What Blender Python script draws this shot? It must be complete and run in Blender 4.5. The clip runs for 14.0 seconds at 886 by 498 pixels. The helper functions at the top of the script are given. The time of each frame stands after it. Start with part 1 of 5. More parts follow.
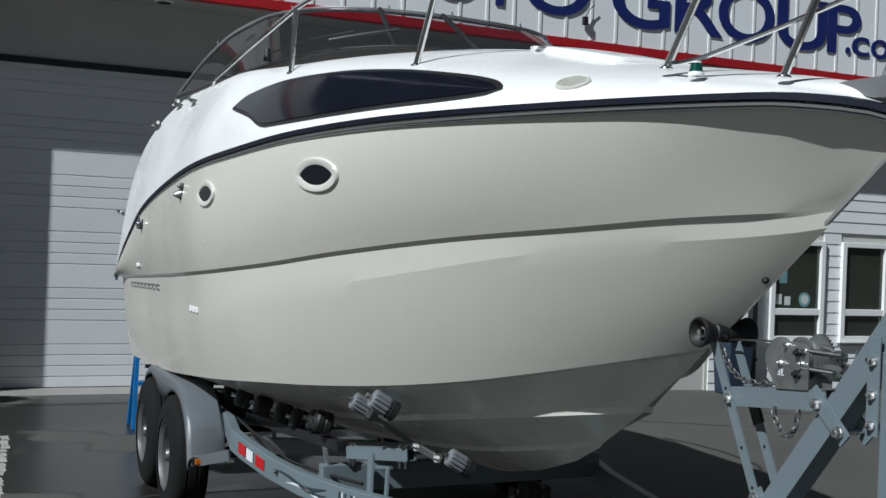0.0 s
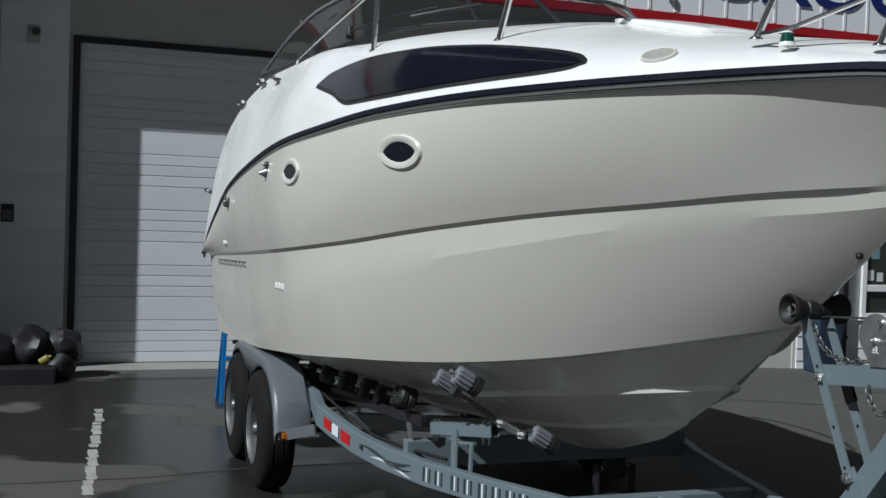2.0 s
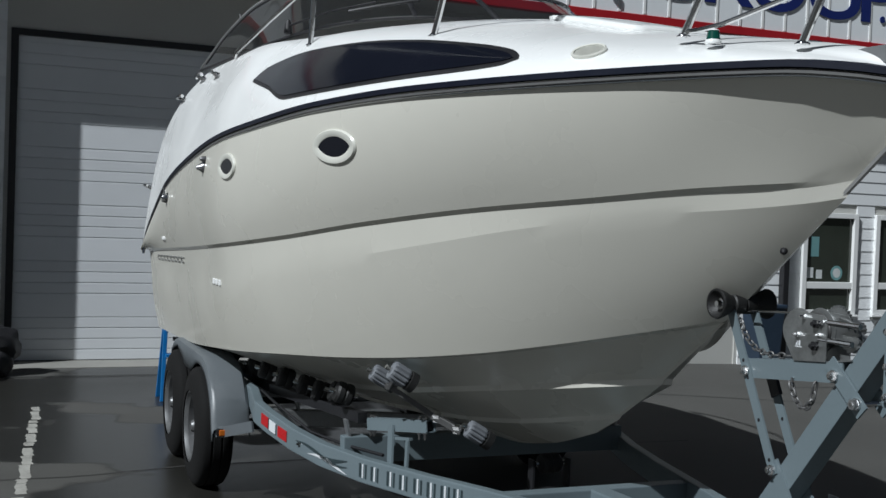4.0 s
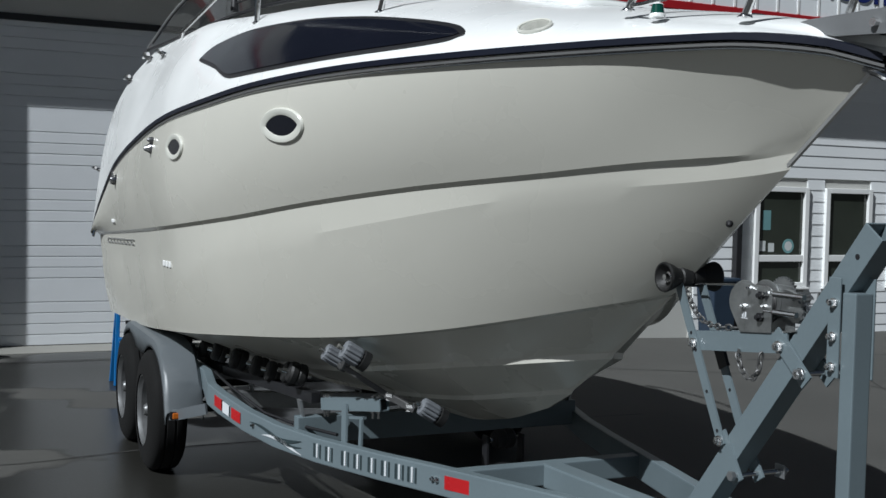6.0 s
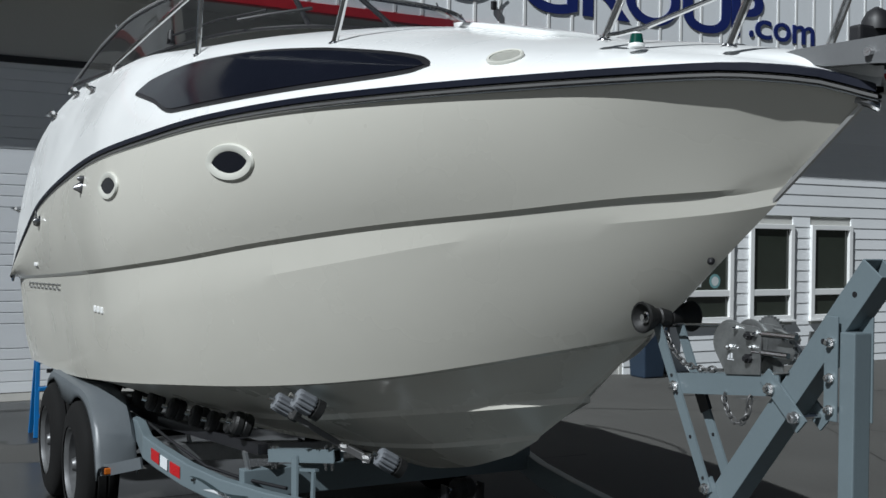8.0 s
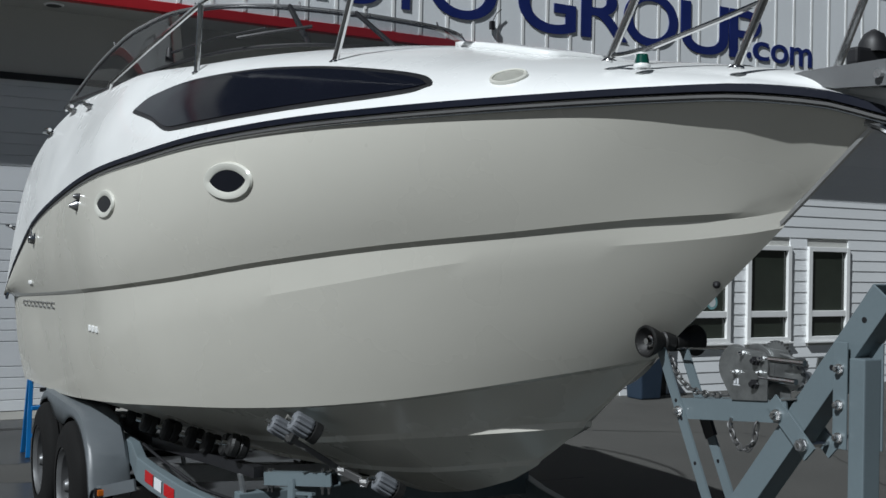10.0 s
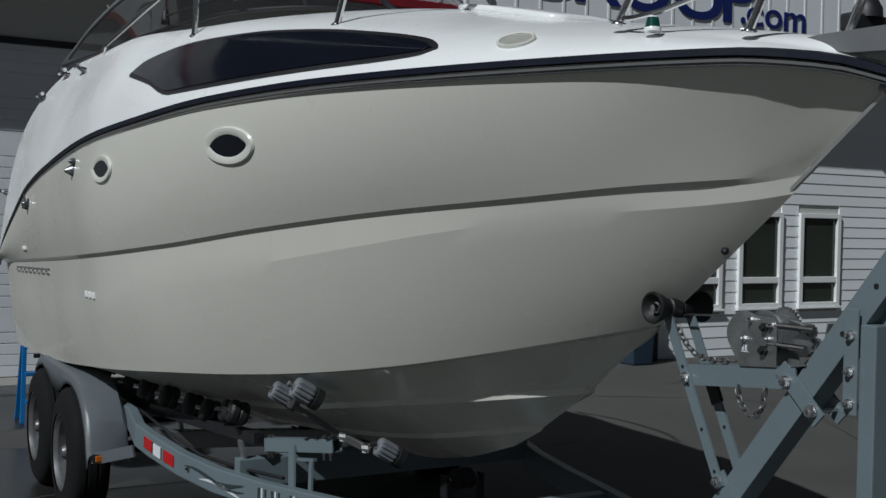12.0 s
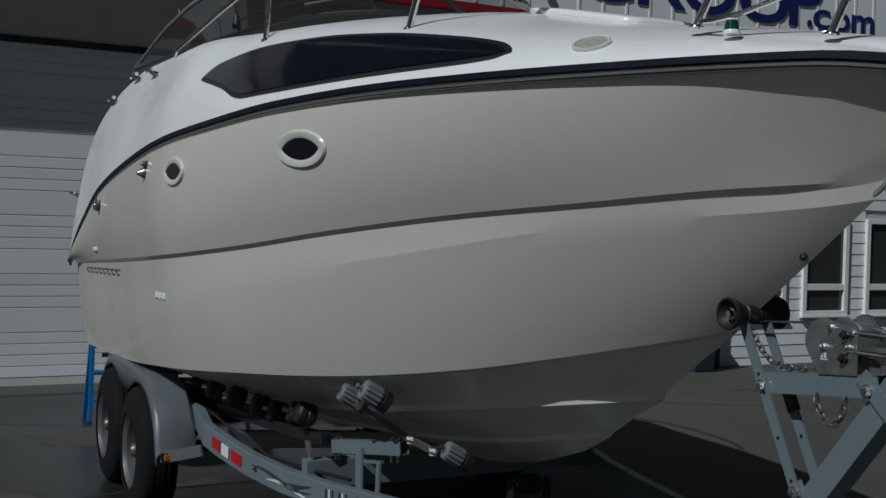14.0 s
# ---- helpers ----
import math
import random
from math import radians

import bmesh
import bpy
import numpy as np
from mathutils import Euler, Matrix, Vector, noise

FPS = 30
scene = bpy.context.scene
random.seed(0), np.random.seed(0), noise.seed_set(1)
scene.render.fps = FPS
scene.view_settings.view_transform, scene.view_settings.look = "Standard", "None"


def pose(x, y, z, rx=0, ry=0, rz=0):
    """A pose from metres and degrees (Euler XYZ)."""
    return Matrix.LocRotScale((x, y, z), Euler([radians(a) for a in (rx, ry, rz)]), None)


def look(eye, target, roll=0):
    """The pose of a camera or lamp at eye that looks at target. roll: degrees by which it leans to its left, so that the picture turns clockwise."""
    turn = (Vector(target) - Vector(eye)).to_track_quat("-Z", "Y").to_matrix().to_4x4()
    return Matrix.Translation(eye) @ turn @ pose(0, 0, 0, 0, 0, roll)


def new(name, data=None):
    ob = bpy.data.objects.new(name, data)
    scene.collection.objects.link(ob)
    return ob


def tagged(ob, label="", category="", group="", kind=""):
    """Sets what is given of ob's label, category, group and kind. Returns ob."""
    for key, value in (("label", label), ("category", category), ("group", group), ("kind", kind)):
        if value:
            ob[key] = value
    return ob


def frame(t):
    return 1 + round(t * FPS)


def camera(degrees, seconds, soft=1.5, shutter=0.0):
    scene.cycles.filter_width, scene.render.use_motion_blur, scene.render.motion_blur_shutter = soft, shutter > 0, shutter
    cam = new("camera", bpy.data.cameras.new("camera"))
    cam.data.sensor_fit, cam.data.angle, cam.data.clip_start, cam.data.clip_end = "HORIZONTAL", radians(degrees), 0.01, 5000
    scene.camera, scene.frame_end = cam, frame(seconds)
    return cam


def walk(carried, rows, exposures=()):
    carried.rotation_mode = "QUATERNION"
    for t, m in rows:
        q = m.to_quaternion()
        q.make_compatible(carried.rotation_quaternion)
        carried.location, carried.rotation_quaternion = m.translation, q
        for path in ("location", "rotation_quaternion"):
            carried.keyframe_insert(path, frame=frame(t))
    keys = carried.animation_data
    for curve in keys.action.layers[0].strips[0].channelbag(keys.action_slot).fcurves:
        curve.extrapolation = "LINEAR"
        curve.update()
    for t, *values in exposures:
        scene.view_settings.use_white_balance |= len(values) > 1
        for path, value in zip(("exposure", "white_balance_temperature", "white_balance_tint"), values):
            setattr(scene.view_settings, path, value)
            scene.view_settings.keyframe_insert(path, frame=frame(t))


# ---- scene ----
cam = camera(44.11, 14.0)
EXPOSURES = [(0.0, -0.05, 5750, 7.5), (2.0, -0.22, 5750, 7.5), (3.7, -0.22, 5750, 7.5), (6.5, -0.10, 5750, 7.5), (9.5, -0.26, 5750, 7.5), (11.0, -0.48, 5750, 7.5), (14.0, -1.08, 5750, 7.5)]
PATH = [
    (0.0, look((6.664, -2.404, 1.674), (4.8348, -1.5957, 1.6693), 2.21)),
    (0.5, look((6.691, -2.418, 1.682), (4.8625, -1.6080, 1.6747), 2.38)),
    (1.0, look((6.666, -2.410, 1.675), (4.8085, -1.6711, 1.6209), 1.17)),
    (1.5, look((6.682, -2.422, 1.674), (4.8098, -1.7203, 1.6291), 1.91)),
    (2.0, look((6.653, -2.407, 1.672), (4.7699, -1.7359, 1.6196), 1.94)),
    (2.5, look((6.674, -2.403, 1.671), (4.7880, -1.7398, 1.6314), 1.81)),
    (3.0, look((6.670, -2.385, 1.666), (4.7915, -1.7009, 1.6247), 1.44)),
    (3.5, look((6.673, -2.364, 1.666), (4.8120, -1.6313, 1.6225), 1.91)),
    (6.0, look((6.677, -2.311, 1.660), (4.8575, -1.4850, 1.5704), 1.32)),
    (6.5, look((6.589, -2.354, 1.664), (4.8177, -1.4277, 1.5916), 1.45)),
    (7.0, look((6.504, -2.397, 1.659), (4.7473, -1.4414, 1.6271), 1.15)),
    (9.5, look((6.384, -2.329, 1.666), (4.6291, -1.3697, 1.6602), 0.56)),
    (10.0, look((6.367, -2.366, 1.668), (4.6177, -1.3976, 1.6858), 1.10)),
    (10.5, look((6.344, -2.382, 1.667), (4.6072, -1.3899, 1.6483), 0.87)),
    (11.0, look((6.340, -2.396, 1.668), (4.6152, -1.3833, 1.6277), 1.30)),
    (11.5, look((6.326, -2.395, 1.666), (4.6062, -1.3757, 1.6329), 1.36)),
    (12.0, look((6.314, -2.401, 1.666), (4.5756, -1.4126, 1.6222), 1.15)),
    (12.5, look((6.304, -2.414, 1.661), (4.5569, -1.4430, 1.6065), 1.04)),
    (13.0, look((6.297, -2.420, 1.666), (4.5368, -1.4709, 1.6284), 1.28)),
    (13.5, look((6.290, -2.432, 1.666), (4.5189, -1.5034, 1.6288), 1.18)),
    (14.0, look((6.287, -2.447, 1.664), (4.5011, -1.5490, 1.6249), 1.51)),
]
walk(cam, PATH, EXPOSURES)

# ---- world, sun, exposure ----
world = bpy.data.worlds.new("sky")
scene.world = world
world.use_nodes = True
SUN = Vector((0.42, -0.95, 1.0)).normalized()
wn, wl = world.node_tree.nodes, world.node_tree.links
sky = wn.new("ShaderNodeTexSky")
sky.sky_type = "NISHITA"
sky.sun_disc = False
sky.sun_elevation = math.asin(SUN.z)
sky.sun_rotation = math.atan2(SUN.x, SUN.y)
wn["Background"].inputs[1].default_value = 0.013
soft = wn.new("ShaderNodeHueSaturation")
soft.inputs["Saturation"].default_value = 0.6
wl.new(sky.outputs[0], soft.inputs["Color"])
wl.new(soft.outputs[0], wn["Background"].inputs[0])
sun = new("sun", bpy.data.lights.new("sun", "SUN"))
sun.data.energy, sun.data.angle, sun.data.color = 5.0, radians(0.6), (1.0, 0.965, 0.9)
sun.matrix_world = look(SUN * 40, (0, 0, 0))


# ---- materials ----
def material(name, colour, rough=0.5, metal=0.0, vary=0.12, scale=3.0, fine=60.0, bump=0.1, coat=0.0, rand=0.0, stretch=(1, 1, 1), spec=0.5):
    """A surface with broad and fine variation of its colour and roughness, and fine relief."""
    m = bpy.data.materials.new(name)
    m.use_nodes = True
    n, l = m.node_tree.nodes, m.node_tree.links
    b = n["Principled BSDF"]
    b.inputs["Metallic"].default_value = metal
    b.inputs["Coat Weight"].default_value = coat
    b.inputs["Coat Roughness"].default_value = 0.06
    b.inputs["Specular IOR Level"].default_value = spec
    co, mp = n.new("ShaderNodeTexCoord"), n.new("ShaderNodeMapping")
    mp.inputs["Scale"].default_value = stretch
    l.new(co.outputs["Object"], mp.inputs[0])
    big, small = n.new("ShaderNodeTexNoise"), n.new("ShaderNodeTexNoise")
    big.inputs["Scale"].default_value, big.inputs["Detail"].default_value = scale, 5
    small.inputs["Scale"].default_value, small.inputs["Detail"].default_value = fine, 4
    l.new(mp.outputs[0], big.inputs["Vector"])
    l.new(mp.outputs[0], small.inputs["Vector"])
    add = n.new("ShaderNodeMath")
    add.operation = "MULTIPLY_ADD"
    add.inputs[1].default_value = 0.35
    l.new(small.outputs["Fac"], add.inputs[0])
    l.new(big.outputs["Fac"], add.inputs[2])
    mr = n.new("ShaderNodeMapRange")
    mr.inputs[1].default_value, mr.inputs[2].default_value = 0.35, 1.0
    mr.inputs[3].default_value, mr.inputs[4].default_value = 1 - vary, 1 + vary
    l.new(add.outputs[0], mr.inputs[0])
    value = mr.outputs[0]
    if rand:
        info, rr, mul = n.new("ShaderNodeObjectInfo"), n.new("ShaderNodeMapRange"), n.new("ShaderNodeMath")
        rr.inputs[3].default_value, rr.inputs[4].default_value = 1 - rand, 1 + rand
        mul.operation = "MULTIPLY"
        l.new(info.outputs["Random"], rr.inputs[0])
        l.new(value, mul.inputs[0])
        l.new(rr.outputs[0], mul.inputs[1])
        value = mul.outputs[0]
    mix = n.new("ShaderNodeVectorMath")
    mix.operation = "SCALE"
    mix.inputs[0].default_value = colour
    l.new(value, mix.inputs["Scale"])
    l.new(mix.outputs[0], b.inputs["Base Color"])
    ro = n.new("ShaderNodeMapRange")
    ro.inputs[1].default_value, ro.inputs[2].default_value = 0.3, 0.75
    ro.inputs[3].default_value, ro.inputs[4].default_value = max(rough - 0.08, 0.02), min(rough + 0.1, 1)
    l.new(big.outputs["Fac"], ro.inputs[0])
    l.new(ro.outputs[0], b.inputs["Roughness"])
    if bump:
        bp = n.new("ShaderNodeBump")
        bp.inputs["Strength"].default_value, bp.inputs["Distance"].default_value = bump, 0.004
        l.new(small.outputs["Fac"], bp.inputs["Height"])
        l.new(bp.outputs[0], b.inputs["Normal"])
    return m


def glass(name, colour, alpha_mix=0.5, rough=0.02):
    """Thin tinted glazing: clear tint with a glossy face."""
    m = bpy.data.materials.new(name)
    m.use_nodes = True
    n, l = m.node_tree.nodes, m.node_tree.links
    out = n["Material Output"]
    n.remove(n["Principled BSDF"])
    tr, gl, mx, fr = n.new("ShaderNodeBsdfTransparent"), n.new("ShaderNodeBsdfGlossy"), n.new("ShaderNodeMixShader"), n.new("ShaderNodeFresnel")
    tr.inputs[0].default_value = (*colour, 1)
    gl.inputs["Roughness"].default_value = rough
    fr.inputs[0].default_value = 1.5
    l.new(fr.outputs[0], mx.inputs[0])
    l.new(tr.outputs[0], mx.inputs[1])
    l.new(gl.outputs[0], mx.inputs[2])
    l.new(mx.outputs[0], out.inputs[0])
    return m


GEL = material("cream gelcoat", (0.60, 0.588, 0.525), 0.28, coat=0.35, vary=0.03, scale=1.2, fine=9, bump=0.0)
DECK = material("white gelcoat", (0.80, 0.81, 0.80), 0.3, coat=0.3, vary=0.03, scale=2, fine=30, bump=0.02)
NAVY = material("navy vinyl rail", (0.006, 0.008, 0.018), 0.45, vary=0.2, spec=0.3)
STEEL = material("stainless steel", (0.62, 0.62, 0.62), 0.16, metal=1.0, vary=0.08)
RUBBER = material("black rubber", (0.010, 0.010, 0.010), 0.6, vary=0.3, fine=120, bump=0.3)
TYRE = material("tyre rubber", (0.006, 0.006, 0.006), 0.9, vary=0.25, fine=150, bump=0.4, spec=0.25)
GREYPAINT = material("blue-grey trailer paint", (0.132, 0.166, 0.182), 0.42, vary=0.09, scale=2.5, fine=80, bump=0.05)
FENDER = material("grey fender paint", (0.105, 0.118, 0.128), 0.45, vary=0.08, fine=90)
GALV = material("galvanised steel", (0.42, 0.43, 0.44), 0.42, metal=0.85, vary=0.2, scale=9, fine=70)
TINT = material("smoked acrylic", (0.006, 0.007, 0.012), 0.10, vary=0.15, bump=0.0, spec=0.18)
SHIELD = glass("tinted windshield", (0.74, 0.75, 0.77))
ALU = material("anodised aluminium", (0.5, 0.5, 0.51), 0.3, metal=0.9)
WHITEWALL = material("painted wall", (0.46, 0.46, 0.435), 0.7, vary=0.06, scale=1.0, fine=40)
SIDING = material("pale grey lap siding", (0.76, 0.78, 0.79), 0.55, vary=0.05, scale=4, fine=60, rand=0.05, stretch=(1, 0.2, 1))
PANEL = material("white door panel", (0.66, 0.68, 0.70), 0.5, vary=0.05, scale=2, fine=90, rand=0.03)
SHEET = material("white ribbed metal", (0.80, 0.83, 0.85), 0.4, vary=0.04, scale=1.0, fine=20, rand=0.03)
BLACK = material("black trim", (0.012, 0.012, 0.014), 0.5, vary=0.2)
RED = material("red trim", (0.36, 0.012, 0.018), 0.4, vary=0.1)
BLUE = material("blue sign paint", (0.012, 0.022, 0.13), 0.4, vary=0.1)
WHITETRIM = material("white trim", (0.78, 0.79, 0.78), 0.45, vary=0.04)
DARKGLASS = material("window glass", (0.030, 0.036, 0.028), 0.05, vary=0.3, scale=1.2, bump=0.0, spec=0.7)


# ---- mesh helpers ----
def put(name, bm, mat=None, parent=None, label="", smooth=False, bevel=0.0, sharp=35):
    me = bpy.data.meshes.new(name)
    bmesh.ops.recalc_face_normals(bm, faces=bm.faces)
    if bevel:
        bmesh.ops.bevel(bm, geom=[e for e in bm.edges if e.is_manifold and e.calc_face_angle(0) > 0.6], offset=bevel, segments=2, affect="EDGES", profile=0.6)
    for f in bm.faces:
        f.smooth = smooth
    bm.to_mesh(me)
    bm.free()
    if mat:
        me.materials.append(mat)
    ob = new(name, me)
    if smooth:
        me.set_sharp_from_angle(angle=radians(sharp))
    if parent:
        ob.parent = parent
    if label:
        tagged(ob, label)
    return ob


def part(name, bm, mat, parent, label="", smooth=False, bevel=0.0, sharp=35):
    return put(name, bm, mat, parent, label, smooth, bevel, sharp)


def box(bm, lo, hi, m=None):
    ret = bmesh.ops.create_cube(bm, size=1.0)["verts"]
    lo, hi = Vector(lo), Vector(hi)
    for v in ret:
        v.co = Vector((lo[i] + (v.co[i] + 0.5) * (hi[i] - lo[i]) for i in range(3)))
        if m:
            v.co = m @ v.co
    return bm


def boxes(*items):
    bm = bmesh.new()
    for lo, hi in items:
        box(bm, lo, hi)
    return bm


def frame_axis(a, b, up=(0, 0, 1)):
    """A pose at a whose x runs to b."""
    d = (Vector(b) - Vector(a)).normalized()
    y = Vector(up).cross(d)
    y = y.normalized() if y.length > 1e-4 else Vector((0, 1, 0))
    z = d.cross(y)
    return Matrix.Translation(a) @ Matrix((d, y, z)).transposed().to_4x4(), (Vector(b) - Vector(a)).length


def bar(bm, a, b, w, h, up=(0, 0, 1)):
    """A rectangular bar from a to b, w wide and h high."""
    m, length = frame_axis(a, b, up)
    return box(bm, (0, -w / 2, -h / 2), (length, w / 2, h / 2), m)


def lathe(bm, a, b, profile, seg=24, cap=True):
    """Rings of (distance along a to b as a part of it, radius)."""
    m, length = frame_axis(a, b)
    rings = []
    for t, r in profile:
        rings.append([bm.verts.new(m @ Vector((t * length, r * math.cos(2 * math.pi * i / seg), r * math.sin(2 * math.pi * i / seg)))) for i in range(seg)])
    for p, q in zip(rings, rings[1:]):
        for i in range(seg):
            bm.faces.new((p[i], p[(i + 1) % seg], q[(i + 1) % seg], q[i]))
    if cap:
        bm.faces.new(rings[0][::-1])
        bm.faces.new(rings[-1])
    return bm


def rod(bm, a, b, r, seg=10):
    return lathe(bm, a, b, ((0, r), (1, r)), seg)


def pipe(bm, pts, r, seg=8, closed=False):
    """A round tube along points."""
    pts = [Vector(p) for p in pts]
    rings, n = [], len(pts)
    last = Vector((0.3, 0.2, 1)).normalized()
    for i, p in enumerate(pts):
        a, b = (pts[i - 1] if i or closed else p), (pts[(i + 1) % n] if i < n - 1 or closed else p)
        d = (b - a).normalized()
        u = (last - d * last.dot(d)).normalized()
        last = u
        v = d.cross(u)
        rings.append([bm.verts.new(p + (u * math.cos(2 * math.pi * k / seg) + v * math.sin(2 * math.pi * k / seg)) * r) for k in range(seg)])
    pairs = list(zip(rings, rings[1:])) + ([(rings[-1], rings[0])] if closed else [])
    for p, q in pairs:
        for k in range(seg):
            bm.faces.new((p[k], p[(k + 1) % seg], q[(k + 1) % seg], q[k]))
    if not closed:
        bm.faces.new(rings[0][::-1])
        bm.faces.new(rings[-1])
    return bm


def curve(keys):
    """A smooth curve through (x, value) keys, as a function."""
    xs, ys = [k[0] for k in keys], [k[1] for k in keys]
    n = len(xs)
    d = [(ys[i + 1] - ys[i]) / (xs[i + 1] - xs[i]) for i in range(n - 1)]
    m = [d[0]] + [0.0 if d[i - 1] * d[i] <= 0 else 2 * d[i - 1] * d[i] / (d[i - 1] + d[i]) for i in range(1, n - 1)] + [d[-1]]

    def f(x):
        x = min(max(x, xs[0]), xs[-1])
        i = max(j for j in range(n - 1) if xs[j] <= x or j == 0)
        h = xs[i + 1] - xs[i]
        t = (x - xs[i]) / h
        return (ys[i] * (1 + 2 * t) * (1 - t) ** 2 + m[i] * h * t * (1 - t) ** 2 + ys[i + 1] * t * t * (3 - 2 * t) + m[i + 1] * h * t * t * (t - 1))
    return f


def sheet(bm, rows, wrap=False):
    """Faces between rows of points."""
    vs = [[bm.verts.new(p) for p in r] for r in rows]
    for p, q in zip(vs, vs[1:]):
        for i in range(len(p) - 1):
            try:
                bm.faces.new((p[i], p[i + 1], q[i + 1], q[i]))
            except ValueError:
                pass
    return vs


def thing(name, label, category, group="", at=(0, 0, 0)):
    ob = new(name)
    ob.location = at
    ob.empty_display_size = 0.2
    return tagged(ob, label, category, group)


def structure(name, bm, mat, label, smooth=False, bevel=0.0):
    return tagged(put(name, bm, mat, None, "", smooth, bevel), label, name.split("_")[0], kind="structure")


# ---- ground ----
def step(a, b, x):
    t = min(max((x - a) / (b - a), 0), 1)
    return t * t * (3 - 2 * t)


def ground_z(x, y):
    """The yard falls a little towards the office end and rises to the door sill."""
    return -0.11 * step(2.5, 7.5, y) + 0.06 * step(-3.4, -4.2, x) * (1 - step(2, 5, y))


def asphalt():
    m = material("worn concrete yard", (0.066, 0.065, 0.060), 0.8, vary=0.22, scale=0.7, fine=45, bump=0.25)
    n, l = m.node_tree.nodes, m.node_tree.links
    b = n["Principled BSDF"]
    co, wet, ramp = n.new("ShaderNodeTexCoord"), n.new("ShaderNodeTexNoise"), n.new("ShaderNodeValToRGB")
    wet.inputs["Scale"].default_value, wet.inputs["Detail"].default_value = 0.55, 3
    l.new(co.outputs["Object"], wet.inputs["Vector"])
    ramp.color_ramp.elements[0].position, ramp.color_ramp.elements[1].position = 0.50, 0.53
    sep, low, both = n.new("ShaderNodeSeparateXYZ"), n.new("ShaderNodeMapRange"), n.new("ShaderNodeMath")
    low.inputs[1].default_value, low.inputs[2].default_value = 2.5, -0.5
    low.inputs[3].default_value, low.inputs[4].default_value = -0.16, 0.075
    l.new(co.outputs["Object"], sep.inputs[0])
    l.new(sep.outputs["Y"], low.inputs[0])
    l.new(wet.outputs["Fac"], both.inputs[0])
    l.new(low.outputs[0], both.inputs[1])
    l.new(both.outputs[0], ramp.inputs[0])
    base = b.inputs["Base Color"].links[0].from_socket
    mx = n.new("ShaderNodeMix")
    mx.data_type = "RGBA"
    mx.blend_type = "MULTIPLY"
    mx.inputs["B"].default_value = (0.30, 0.30, 0.29, 1)
    l.new(ramp.outputs[0], mx.inputs["Factor"])
    l.new(base, mx.inputs["A"])
    l.new(mx.outputs["Result"], b.inputs["Base Color"])
    dry = b.inputs["Roughness"].links[0].from_socket
    rm = n.new("ShaderNodeMix")
    rm.inputs["B"].default_value = 0.32
    l.new(ramp.outputs[0], rm.inputs["Factor"])
    l.new(dry, rm.inputs["A"])
    l.new(rm.outputs["Result"], b.inputs["Roughness"])
    return m


bm = bmesh.new()
gx = [-600, -60, -12] + [-7 + 0.4 * i for i in range(46)] + [16, 60, 600]
gy = [-600, -60, -14] + [-9 + 0.4 * i for i in range(60)] + [20, 60, 600]
sheet(bm, [[(x, y, ground_z(x, y)) for y in gy] for x in gx])
structure("ground", bm, asphalt(), "damp grey concrete yard with wet patches", smooth=True)


# ---- building ----
XG, XW, XF, ZF = -5.2, -5.17, -4.60, 4.10
DOOR = (-2.2, 2.6, 3.4)
bm = boxes(((XG - 0.3, -14, -0.3), (XG - 0.02, DOOR[0], 7.0)), ((XG - 0.3, DOOR[0], DOOR[2]), (XG - 0.02, DOOR[1], 7.0)), ((XG - 0.3, DOOR[1], -0.3), (XG - 0.02, 6.7, 7.0)))
garage_wall = structure("wall_garage", bm, WHITEWALL, "off-white painted garage wall round the roller door")
bm = boxes(((XG - 0.3, 6.7, -0.4), (XW - 0.03, 30, 7.0)))
office_wall = structure("wall_office", bm, WHITEWALL, "pale office wall behind its lap siding")
bm = boxes(((XG - 0.02, -14, ZF), (XF - 0.03, 30, ZF + 0.06)))
structure("ceiling_soffit", bm, WHITEWALL, "cream painted soffit under the sign fascia")
bm = boxes(((XG - 3.0, -14, 5.75), (XF - 0.07, 30, 5.85)), ((XG - 3.3, -14, -0.3), (XG - 3.0, 30, 5.85)), ((XG - 3.0, 29.7, -0.3), (XG - 0.3, 30, 5.75)))
structure("roof", bm, WHITEWALL, "flat roof and back wall of the building")
bm = boxes(((XG - 0.02, -14, -0.3), (-4.645, -2.953, ZF)))
structure("wall_wing", bm, WHITEWALL, "projecting pale wing beside the garage")

structure("trim_wing", boxes(((-4.643, -3.09, -0.1), (-4.625, -2.945, ZF - 0.02))), material("navy corner board", (0.016, 0.022, 0.045), 0.5, vary=0.15), "dark navy corner board of the wing", bevel=0.004)

# fascia: backing and vertical standing ribs
fascia = structure("fascia", boxes(((XF - 0.06, -14, ZF + 0.09), (XF, 30, 5.7))), SHEET, "white ribbed metal sign fascia above the yard")
rib = bmesh.new()
box(rib, (0, -0.018, ZF + 0.1), (0.009, 0.018, 5.68))
first = part("rib", rib, WHITETRIM, fascia, bevel=0.003)
first.location = (XF, -3.2, 0)
for i in range(1, 64):
    o = new("rib", first.data)
    o.parent, o.location = fascia, (XF, -3.2 + 0.345 * i, 0)
structure("trim_lower", boxes(((XF - 0.08, -14, ZF - 0.015), (XF + 0.025, 30, ZF + 0.09))), RED, "red metal trim along the fascia's lower edge", bevel=0.008)
structure("trim_upper", boxes(((XF - 0.08, -14, 5.70), (XF + 0.045, 30, 5.84))), RED, "red metal trim along the fascia's upper edge", bevel=0.008)

